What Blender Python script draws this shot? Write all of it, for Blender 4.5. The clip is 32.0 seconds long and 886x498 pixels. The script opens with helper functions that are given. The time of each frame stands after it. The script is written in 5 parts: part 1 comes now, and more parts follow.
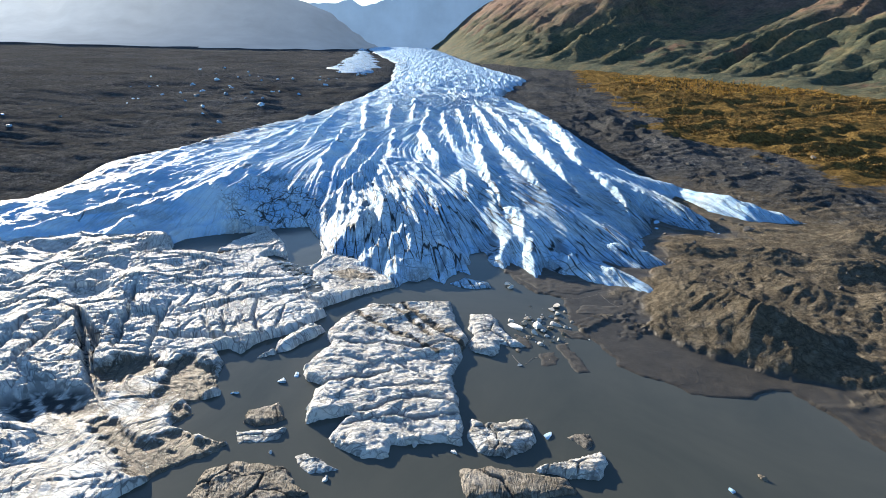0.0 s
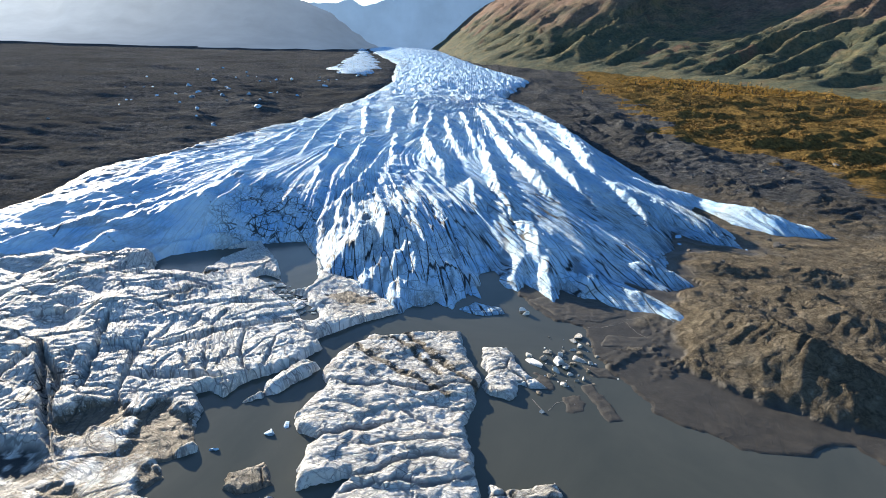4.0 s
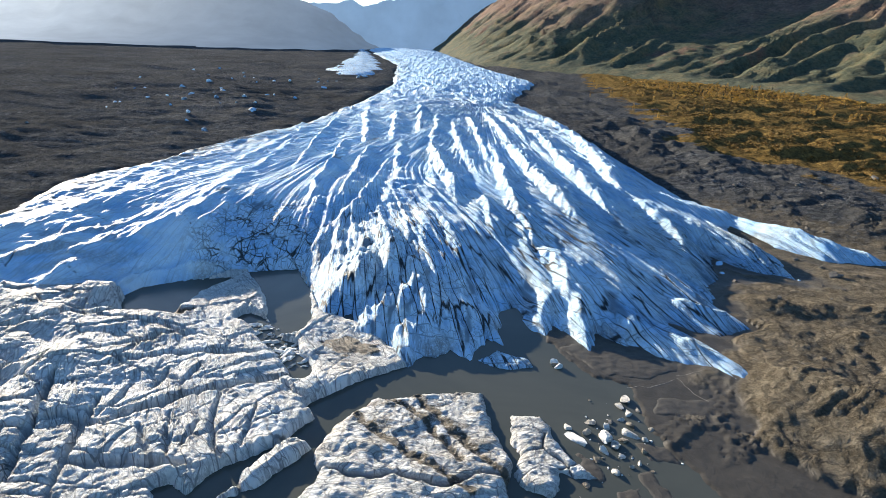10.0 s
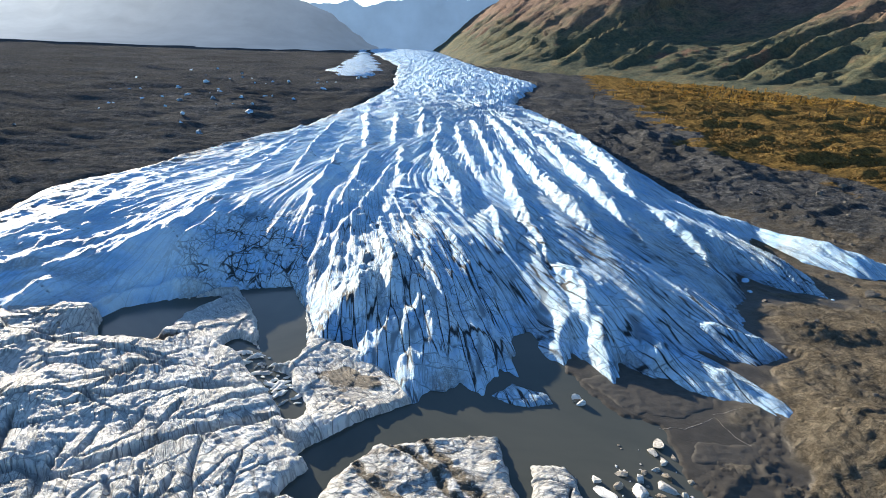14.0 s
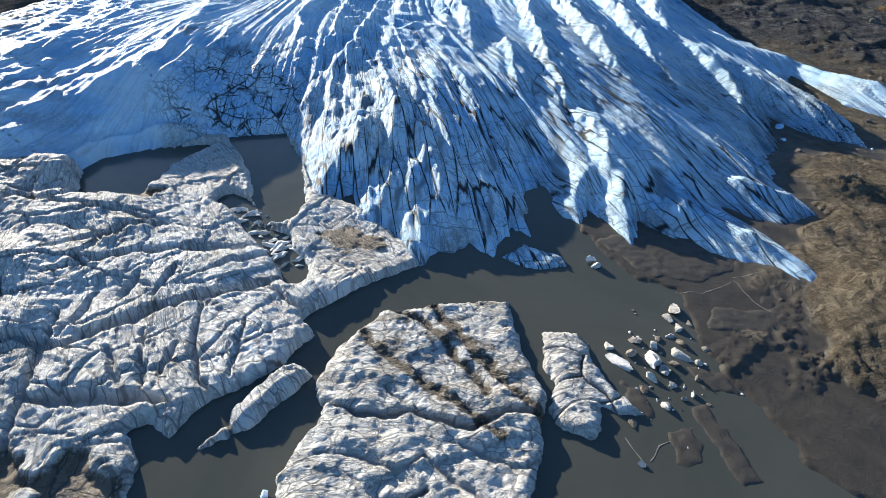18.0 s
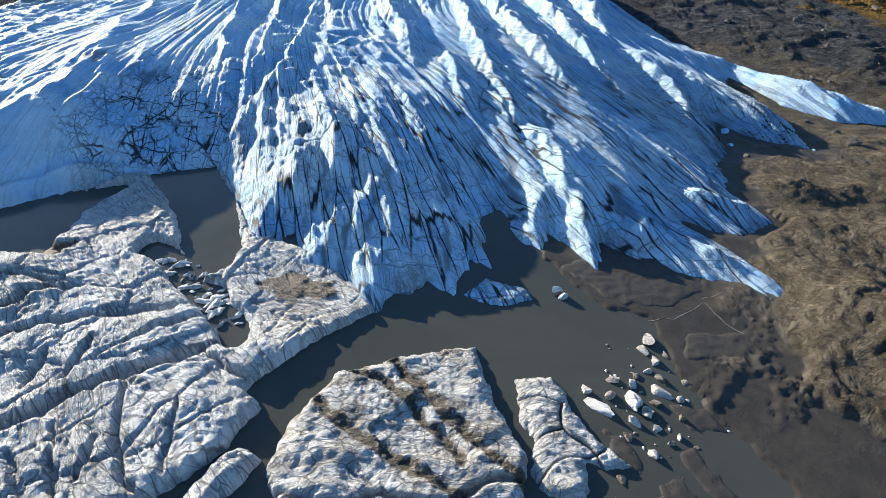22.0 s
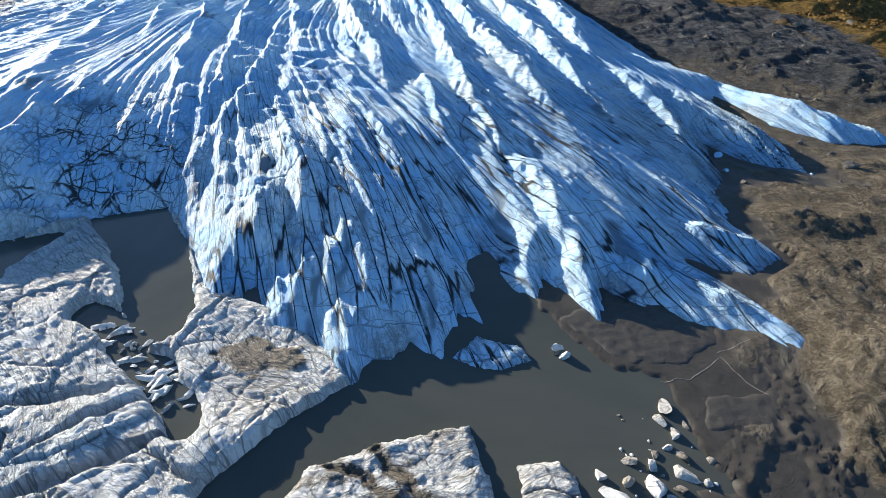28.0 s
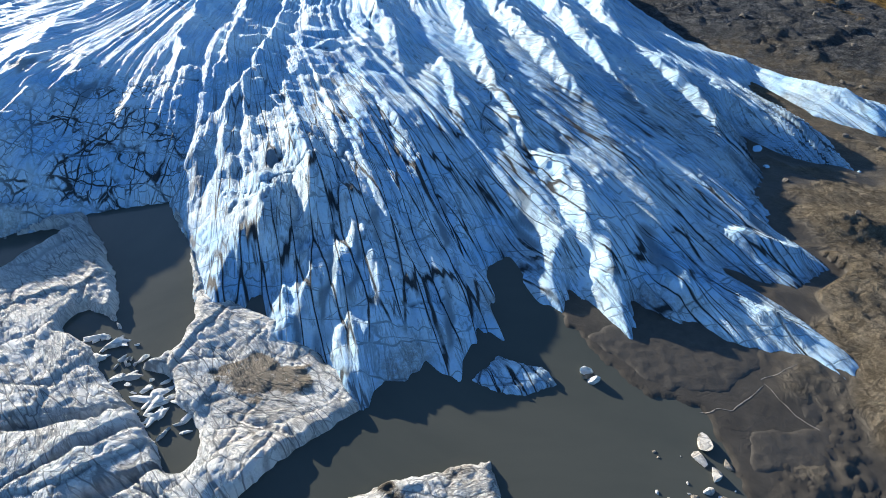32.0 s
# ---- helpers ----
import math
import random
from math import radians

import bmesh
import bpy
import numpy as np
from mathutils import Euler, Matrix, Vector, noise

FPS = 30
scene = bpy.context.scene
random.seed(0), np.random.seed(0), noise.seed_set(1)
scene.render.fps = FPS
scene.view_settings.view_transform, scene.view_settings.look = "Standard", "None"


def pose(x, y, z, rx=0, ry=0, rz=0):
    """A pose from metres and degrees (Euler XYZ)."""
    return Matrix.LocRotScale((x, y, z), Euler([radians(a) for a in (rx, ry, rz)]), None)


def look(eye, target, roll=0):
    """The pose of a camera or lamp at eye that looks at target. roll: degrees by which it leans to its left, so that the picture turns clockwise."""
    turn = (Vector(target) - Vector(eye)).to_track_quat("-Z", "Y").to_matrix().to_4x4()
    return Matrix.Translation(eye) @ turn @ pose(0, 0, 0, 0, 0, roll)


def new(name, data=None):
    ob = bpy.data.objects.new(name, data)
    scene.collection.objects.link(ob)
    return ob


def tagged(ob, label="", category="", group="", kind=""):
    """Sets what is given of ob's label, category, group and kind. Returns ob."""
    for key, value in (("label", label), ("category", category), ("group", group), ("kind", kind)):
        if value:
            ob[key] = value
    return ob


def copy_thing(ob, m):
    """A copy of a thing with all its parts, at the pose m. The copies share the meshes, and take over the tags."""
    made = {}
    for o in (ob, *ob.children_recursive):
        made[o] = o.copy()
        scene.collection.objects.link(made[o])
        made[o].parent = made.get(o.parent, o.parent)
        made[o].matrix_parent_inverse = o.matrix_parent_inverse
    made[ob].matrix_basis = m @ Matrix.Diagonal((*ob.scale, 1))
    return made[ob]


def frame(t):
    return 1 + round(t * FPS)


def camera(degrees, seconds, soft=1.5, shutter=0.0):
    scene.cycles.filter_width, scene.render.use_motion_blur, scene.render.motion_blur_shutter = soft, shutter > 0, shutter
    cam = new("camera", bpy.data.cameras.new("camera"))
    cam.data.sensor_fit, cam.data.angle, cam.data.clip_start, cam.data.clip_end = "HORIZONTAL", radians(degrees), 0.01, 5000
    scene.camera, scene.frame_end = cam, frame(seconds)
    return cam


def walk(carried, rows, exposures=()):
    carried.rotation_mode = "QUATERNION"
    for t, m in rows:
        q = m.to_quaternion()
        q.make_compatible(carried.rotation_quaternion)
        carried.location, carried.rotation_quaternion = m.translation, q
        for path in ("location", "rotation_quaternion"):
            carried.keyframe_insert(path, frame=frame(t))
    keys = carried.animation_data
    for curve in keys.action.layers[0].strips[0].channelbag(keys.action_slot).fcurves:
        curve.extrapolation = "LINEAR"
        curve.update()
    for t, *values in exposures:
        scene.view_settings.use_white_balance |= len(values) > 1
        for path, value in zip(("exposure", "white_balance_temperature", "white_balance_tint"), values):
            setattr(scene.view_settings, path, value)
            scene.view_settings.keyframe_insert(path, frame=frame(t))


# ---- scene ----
cam = camera(78.5, 32.0, 0.6)
PATH = [
    (0, (11.848, -14.219, 85.522), (11.782, -12.355, 84.801), 1.6),
    (0.5, (11.372, -11.665, 85.528), (11.307, -9.800, 84.808), 1.6),
    (1, (10.878, -9.113, 85.527), (10.812, -7.248, 84.807), 1.7),
    (1.5, (10.342, -6.542, 85.501), (10.277, -4.678, 84.781), 1.7),
    (2, (9.898, -3.996, 85.475), (9.834, -2.131, 84.754), 1.7),
    (2.5, (9.458, -1.517, 85.454), (9.393, 0.348, 84.734), 1.7),
    (3, (8.948, 0.943, 85.423), (8.883, 2.808, 84.703), 1.8),
    (3.5, (8.448, 3.521, 85.408), (8.383, 5.386, 84.688), 1.8),
    (5.5, (6.224, 13.746, 85.385), (6.160, 15.611, 84.665), 1.8),
    (6, (5.649, 16.385, 85.362), (5.584, 18.251, 84.644), 1.8),
    (6.5, (5.175, 18.963, 85.259), (5.111, 20.827, 84.539), 1.8),
    (7, (4.725, 21.697, 85.217), (4.659, 23.562, 84.498), 1.8),
    (7.5, (4.275, 24.210, 85.155), (4.208, 26.075, 84.436), 1.8),
    (8, (3.792, 26.693, 85.126), (3.724, 28.558, 84.408), 1.8),
    (8.5, (3.169, 29.196, 85.113), (3.105, 31.061, 84.394), 1.9),
    (9, (2.551, 31.935, 85.131), (2.486, 33.801, 84.414), 2.0),
    (9.5, (1.992, 34.543, 85.081), (1.929, 36.408, 84.364), 2.0),
    (10, (1.453, 37.230, 85.050), (1.391, 39.096, 84.333), 2.1),
    (10.5, (0.910, 39.818, 85.024), (0.847, 41.684, 84.307), 2.1),
    (11, (0.468, 42.455, 85.003), (0.406, 44.321, 84.286), 2.0),
    (11.5, (0.023, 44.878, 84.990), (-0.040, 46.744, 84.274), 2.0),
    (12, (-0.349, 46.921, 84.973), (-0.412, 48.788, 84.257), 2.0),
    (12.5, (-0.725, 48.683, 84.930), (-0.787, 50.549, 84.213), 2.1),
    (13, (-1.175, 50.396, 84.867), (-1.236, 52.262, 84.152), 2.1),
    (13.5, (-1.592, 52.064, 84.709), (-1.652, 53.930, 83.993), 2.2),
    (14, (-1.953, 53.710, 84.514), (-2.013, 55.577, 83.800), 2.3),
    (14.3, (-2.087, 54.560, 84.314), (-2.147, 56.427, 83.600), 2.3),
    (14.5, (-2.177, 55.126, 84.181), (-2.234, 56.960, 83.387), 2.3),
    (15, (-2.337, 56.920, 83.963), (-2.379, 58.587, 82.859), 2.5),
    (15.25, (-2.490, 57.861, 83.924), (-2.522, 59.421, 82.672), 2.8),
    (15.5, (-2.642, 58.801, 83.886), (-2.674, 60.361, 82.634), 2.8),
    (17.5, (-4.035, 65.843, 83.720), (-4.065, 67.407, 82.473), 2.8),
    (18, (-4.309, 67.574, 83.700), (-4.340, 69.139, 82.456), 2.8),
    (18.5, (-4.546, 69.226, 83.693), (-4.577, 70.791, 82.449), 2.8),
    (19, (-4.812, 70.941, 83.717), (-4.843, 72.510, 82.476), 2.8),
    (19.5, (-5.050, 72.701, 83.760), (-5.060, 74.270, 82.520), 2.8),
    (20, (-5.252, 74.481, 83.767), (-5.210, 76.052, 82.530), 2.9),
    (20.5, (-5.487, 76.112, 83.751), (-5.408, 77.683, 82.516), 2.9),
    (21, (-5.694, 77.803, 83.726), (-5.585, 79.375, 82.494), 2.9),
    (21.5, (-5.883, 79.505, 83.721), (-5.753, 81.075, 82.489), 3.0),
    (22, (-6.046, 81.155, 83.730), (-5.889, 82.724, 82.500), 3.1),
    (22.5, (-6.078, 82.775, 83.706), (-5.902, 84.343, 82.477), 3.2),
    (23, (-6.068, 84.368, 83.670), (-5.874, 85.936, 82.443), 3.1),
    (23.5, (-6.057, 85.972, 83.653), (-5.852, 87.539, 82.427), 3.2),
    (24, (-6.130, 87.674, 83.657), (-5.915, 89.241, 82.432), 3.2),
    (24.5, (-6.170, 89.312, 83.654), (-5.945, 90.877, 82.429), 3.3),
    (25, (-6.158, 90.931, 83.599), (-5.931, 92.496, 82.375), 3.2),
    (25.5, (-6.131, 92.406, 83.451), (-5.901, 93.973, 82.229), 3.3),
    (27.5, (-6.501, 97.401, 81.724), (-6.254, 98.983, 80.526), 3.6),
    (28, (-6.441, 98.889, 81.571), (-6.192, 100.473, 80.375), 3.7),
    (28.5, (-6.340, 100.392, 81.474), (-6.091, 101.976, 80.279), 3.6),
    (29, (-6.310, 101.898, 81.387), (-6.060, 103.483, 80.194), 3.6),
    (29.5, (-6.323, 103.479, 81.321), (-6.081, 105.066, 80.127), 3.6),
    (30, (-6.422, 105.015, 81.291), (-6.193, 106.605, 80.100), 3.6),
    (30.5, (-6.560, 106.542, 81.259), (-6.338, 108.135, 80.070), 3.6),
    (31, (-6.705, 108.055, 81.240), (-6.486, 109.649, 80.052), 3.7),
    (31.3, (-6.773, 108.941, 81.224), (-6.554, 110.535, 80.036), 3.7),
    (31.5, (-6.819, 109.531, 81.214), (-6.606, 111.116, 80.013), 3.6),
    (32, (-6.807, 111.081, 81.210), (-6.600, 112.610, 79.937), 3.9),
]
EXPOSURES = [(0, 0.86, 6300, 8), (14.2, 0.82, 6360, 8), (15.2, 0.62, 6230, 8), (18, 0.62, 6130, 8), (25, 0.65, 6060, 8), (32, 0.68, 6020, 8)]
walk(cam, [(t, look(eye, target, roll)) for t, eye, target, roll in PATH], EXPOSURES)

# ---- world and sun ----
SUN_AZ, SUN_EL = 43.0, 14.5            # degrees to the left of +y, degrees over the horizon
to_sun = Vector((-math.sin(radians(SUN_AZ)) * math.cos(radians(SUN_EL)),
                 math.cos(radians(SUN_AZ)) * math.cos(radians(SUN_EL)), math.sin(radians(SUN_EL))))
world = bpy.data.worlds.new("world")
scene.world = world
world.use_nodes = True
sky = world.node_tree.nodes.new("ShaderNodeTexSky")
sky.sky_type, sky.sun_disc = "NISHITA", False
sky.sun_elevation, sky.sun_rotation = radians(SUN_EL), radians(-SUN_AZ)
sky.air_density, sky.dust_density, sky.ozone_density = 1.0, 0.3, 4.0
world.node_tree.links.new(sky.outputs[0], world.node_tree.nodes["Background"].inputs[0])
world.node_tree.nodes["Background"].inputs[1].default_value = 0.132
sun = new("sun", bpy.data.lights.new("sun", "SUN"))
sun.data.energy, sun.data.angle, sun.data.color = 7.2, radians(0.53), (1.0, 0.86, 0.68)
sun.matrix_world = look((0, 0, 300), Vector((0, 0, 300)) - to_sun)


# ---- number fields ----
def lattice(ix, iy, seed):
    n = (ix.astype(np.int64) * 374761393 + iy.astype(np.int64) * 668265263 + seed * 974634777) & 0x7FFFFFFF
    n = ((n ^ (n >> 13)) * 1274126177) & 0x7FFFFFFF
    return ((n ^ (n >> 16)) & 0xFFFFFF) / float(0xFFFFFF)


def pn(x, y, seed=0):
    """Gradient noise, about -1 to 1."""
    x, y = np.broadcast_arrays(np.asarray(x, float), np.asarray(y, float))
    ix, iy = np.floor(x), np.floor(y)
    fx, fy = x - ix, y - iy
    u, v = fx * fx * fx * (fx * (fx * 6 - 15) + 10), fy * fy * fy * (fy * (fy * 6 - 15) + 10)
    out = []
    for dx, dy in ((0, 0), (1, 0), (0, 1), (1, 1)):
        a = lattice(ix + dx, iy + dy, seed) * 2 * np.pi
        out.append(np.cos(a) * (fx - dx) + np.sin(a) * (fy - dy))
    lo = out[0] + u * (out[1] - out[0])
    hi = out[2] + u * (out[3] - out[2])
    return 1.5 * (lo + v * (hi - lo))


def fbm(x, y, octaves=4, seed=0, gain=0.5):
    total, amp = 0.0, 1.0
    for k in range(octaves):
        total = total + amp * pn(x * 2.03 ** k + 7.1 * k, y * 2.03 ** k - 3.7 * k, seed + k)
        amp *= gain
    return total


def ridged(x, y, seed=0):
    """Sharp crests: 1 on the crest, falling to 0."""
    return 1 - np.minimum(1, np.abs(pn(x, y, seed)) * 1.6)


def billow(x, y, seed=0):
    """Rounded lumps with sharp creases between them, 0 to about 1."""
    return np.abs(pn(x, y, seed)) * 1.5


def cells(x, y, seed=0):
    """Distance to the border between jittered cells, and a number for each cell."""
    ix, iy = np.floor(x), np.floor(y)
    f1, f2, who = np.full(x.shape, 9.0), np.full(x.shape, 9.0), np.zeros(x.shape)
    for dx in (-1, 0, 1):
        for dy in (-1, 0, 1):
            cx, cy = ix + dx, iy + dy
            px = cx + 0.1 + 0.8 * lattice(cx, cy, seed)
            py = cy + 0.1 + 0.8 * lattice(cx, cy, seed + 51)
            d = np.hypot(px - x, py - y)
            near = d < f1
            f2 = np.where(near, f1, np.minimum(f2, d))
            who = np.where(near, lattice(cx, cy, seed + 97), who)
            f1 = np.where(near, d, f1)
    return f2 - f1, who


def inside(poly, x, y):
    """Signed distance to a closed outline, positive within."""
    best = np.full(x.shape, 1e9)
    odd = np.zeros(x.shape, bool)
    for (ax, ay), (bx, by) in zip(poly, poly[1:] + poly[:1]):
        ex, ey = bx - ax, by - ay
        t = np.clip(((x - ax) * ex + (y - ay) * ey) / (ex * ex + ey * ey + 1e-9), 0, 1)
        best = np.minimum(best, (x - ax - t * ex) ** 2 + (y - ay - t * ey) ** 2)
        if ay != by:
            odd ^= ((ay > y) != (by > y)) & (x < (bx - ax) * (y - ay) / (by - ay) + ax)
    best = np.sqrt(best)
    return np.where(odd, best, -best)


def along(line, x, y):
    """Distance to an open line, the side (positive: right of its way), and the share of its length."""
    best, side, share = np.full(x.shape, 1e9), np.zeros(x.shape), np.zeros(x.shape)
    lengths = [math.dist(a, b) for a, b in zip(line, line[1:])]
    total, done = sum(lengths), 0.0
    for (ax, ay), (bx, by), n in zip(line, line[1:], lengths):
        ex, ey = bx - ax, by - ay
        t = np.clip(((x - ax) * ex + (y - ay) * ey) / (ex * ex + ey * ey), 0, 1)
        d = np.hypot(x - ax - t * ex, y - ay - t * ey)
        near = d < best
        best = np.where(near, d, best)
        side = np.where(near, np.sign(ey * (x - ax) - ex * (y - ay)), side)
        share = np.where(near, (done + t * n) / total, share)
        done += n
    return best, side, share


def step(lo, hi, v):
    t = np.clip((v - lo) / (hi - lo), 0, 1)
    return t * t * (3 - 2 * t)


def spaced(*stops):
    """Coordinates along an axis: (from, step), (from, step), ..., end; the step changes evenly from one to the next."""
    out, v = [], stops[0][0]
    for (a, sa), nxt in zip(stops[:-1], stops[1:]):
        b, sb = nxt if isinstance(nxt, tuple) else (nxt, sa)
        v = a
        while v < b - 1e-6:
            out.append(v)
            v += sa + (sb - sa) * (v - a) / (b - a)
    out.append(stops[-1])
    return np.array(out)


def sheet(name, xs, ys, z, keep, material, parent=None, fields=(), label=None):
    """One mesh from a height field over the grid xs, ys; keep: which grid points belong to it."""
    nx, ny = len(xs), len(ys)
    X, Y = np.meshgrid(xs, ys)
    k = keep.reshape(ny, nx)
    quad = k[:-1, :-1] | k[1:, :-1] | k[:-1, 1:] | k[1:, 1:]
    j, i = np.nonzero(quad)
    corner = np.stack([j * nx + i, j * nx + i + 1, (j + 1) * nx + i + 1, (j + 1) * nx + i], 1)
    flat = [X.ravel(), Y.ravel(), z.ravel()]
    fields = [(key, value.ravel()) for key, value in fields]
    if label is None:
        return sheet_part(name, corner, flat, material, parent, fields)
    marks = np.where(quad, label[:-1, :-1], -1.0)
    for turn in range(4):
        group = joined(marks, quad)
        ids, counts = np.unique(group[quad], return_counts=True)
        small = np.isin(group, ids[counts < 260]) & quad
        if not small.any() or turn == 3:
            break
        for axis, shift in ((1, 1), (0, 1), (1, -1), (0, -1)):
            other = np.roll(marks, shift, axis)
            marks = np.where(small & (other >= 0) & ~np.roll(small, shift, axis), other, marks)
    group = group[j, i]
    for value in np.unique(group):
        sheet_part(name, corner[group == value], flat, material, parent, fields)


def joined(marks, quad):
    """A number for each connected patch of equal marks."""
    group = np.arange(marks.size).reshape(marks.shape)
    across = (marks[:, 1:] == marks[:, :-1]) & quad[:, 1:] & quad[:, :-1]
    down = (marks[1:] == marks[:-1]) & quad[1:] & quad[:-1]
    while True:
        old = group
        group = group.copy()
        for _ in range(4):
            low = np.minimum(group[:, 1:], group[:, :-1])
            group[:, 1:] = np.where(across, low, group[:, 1:])
            group[:, :-1] = np.where(across, np.minimum(low, group[:, :-1]), group[:, :-1])
            low = np.minimum(group[1:], group[:-1])
            group[1:] = np.where(down, low, group[1:])
            group[:-1] = np.where(down, np.minimum(low, group[:-1]), group[:-1])
        group = group.ravel()[group]
        group = group.ravel()[group]
        if (group == old).all():
            return group


def sheet_part(name, corner, flat, material, parent, fields):
    used, index = np.unique(corner.ravel(), return_inverse=True)
    me = bpy.data.meshes.new(name)
    me.vertices.add(len(used))
    me.vertices.foreach_set("co", np.stack([c[used] for c in flat], 1).ravel())
    n = len(corner)
    me.loops.add(4 * n)
    me.loops.foreach_set("vertex_index", index.astype(np.int32).ravel())
    me.polygons.add(n)
    me.polygons.foreach_set("loop_start", np.arange(0, 4 * n, 4, dtype=np.int32))
    me.polygons.foreach_set("use_smooth", np.ones(n, bool))
    for key, value in fields:
        me.attributes.new(key, "FLOAT", "POINT").data.foreach_set("value", value[used].astype(np.float32))
    me.update(calc_edges=True)
    me.materials.append(material)
    ob = new(name, me)
    ob.parent = parent
    return ob


def part(name, bm, material, parent=None, label="", smooth=False):
    me = bpy.data.meshes.new(name)
    bm.to_mesh(me)
    bm.free()
    if smooth:
        me.polygons.foreach_set("use_smooth", np.ones(len(me.polygons), bool))
    me.materials.append(material)
    ob = new(name, me)
    ob.parent = parent
    if label:
        tagged(ob, label)
    return ob

# ---- materials ----
def material(name):
    m = bpy.data.materials.new(name)
    m.use_nodes = True
    return m, m.node_tree.nodes, m.node_tree.links, m.node_tree.nodes["Principled BSDF"]


def tex_noise(nodes, links, scale, detail=6, rough=0.55, vector=None, dist=0.0):
    n = nodes.new("ShaderNodeTexNoise")
    n.inputs["Scale"].default_value, n.inputs["Detail"].default_value = scale, detail
    n.inputs["Roughness"].default_value, n.inputs["Distortion"].default_value = rough, dist
    links.new(vector or position(nodes, links), n.inputs["Vector"])
    return n.outputs["Fac"]


def position(nodes, links):
    return nodes.new("ShaderNodeNewGeometry").outputs["Position"]


def ramp(nodes, links, fac, *stops):
    r = nodes.new("ShaderNodeValToRGB")
    r.color_ramp.elements[0].position, r.color_ramp.elements[1].position = stops[0][0], stops[-1][0]
    for at, _ in stops[1:-1]:
        r.color_ramp.elements.new(at)
    for e, (at, c) in zip(r.color_ramp.elements, stops):
        e.color = (*c, 1) if isinstance(c, tuple) else (c, c, c, 1)
    links.new(fac, r.inputs[0])
    return r.outputs[0]


def mix(nodes, links, fac, a, b, kind="MIX"):
    n = nodes.new("ShaderNodeMix")
    n.data_type, n.blend_type = "RGBA", kind
    for socket, v in ((n.inputs[0], fac), (n.inputs[6], a), (n.inputs[7], b)):
        if isinstance(v, (int, float)):
            socket.default_value = v
        elif isinstance(v, tuple):
            socket.default_value = (*v, 1)
        else:
            links.new(v, socket)
    return n.outputs[2]


def calc(nodes, links, op, a, b=0.0):
    n = nodes.new("ShaderNodeMath")
    n.operation = op
    for socket, v in zip(n.inputs, (a, b)):
        if isinstance(v, (int, float)):
            socket.default_value = v
        else:
            links.new(v, socket)
    return n.outputs[0]


def field(nodes, key):
    n = nodes.new("ShaderNodeAttribute")
    n.attribute_name = key
    return n.outputs["Fac"]


def bump(nodes, links, height, bsdf, strength, distance):
    b = nodes.new("ShaderNodeBump")
    b.inputs["Strength"].default_value, b.inputs["Distance"].default_value = strength, distance
    links.new(height, b.inputs["Height"])
    links.new(b.outputs[0], bsdf.inputs["Normal"])


def flow_vector(nodes, links):
    """The place across and along the ice's own grain."""
    c = nodes.new("ShaderNodeCombineXYZ")
    links.new(field(nodes, "across"), c.inputs[0])
    links.new(field(nodes, "along"), c.inputs[1])
    return c.outputs[0]


def crack_lines(nodes, links, scale, width, warp=1.5, stretch=(1, 1, 1), vector=None, turn=0.0):
    """Thin veins between cells: 1 in the vein."""
    m = nodes.new("ShaderNodeMapping")
    m.inputs["Scale"].default_value = stretch
    m.inputs["Rotation"].default_value = (0, 0, radians(turn))
    links.new(vector or position(nodes, links), m.inputs["Vector"])
    w = nodes.new("ShaderNodeTexNoise")
    w.inputs["Scale"].default_value, w.inputs["Detail"].default_value = scale * 1.3, 3
    links.new(m.outputs[0], w.inputs["Vector"])
    add = nodes.new("ShaderNodeVectorMath")
    add.operation = "MULTIPLY_ADD"
    add.inputs[1].default_value = (warp, warp, warp)
    links.new(w.outputs["Color"], add.inputs[0])
    links.new(m.outputs[0], add.inputs[2])
    v = nodes.new("ShaderNodeTexVoronoi")
    v.feature = "DISTANCE_TO_EDGE"
    v.inputs["Scale"].default_value = scale
    links.new(add.outputs[0], v.inputs["Vector"])
    return ramp(nodes, links, v.outputs["Distance"], (width * 0.35, 1.0), (width, 0.0))


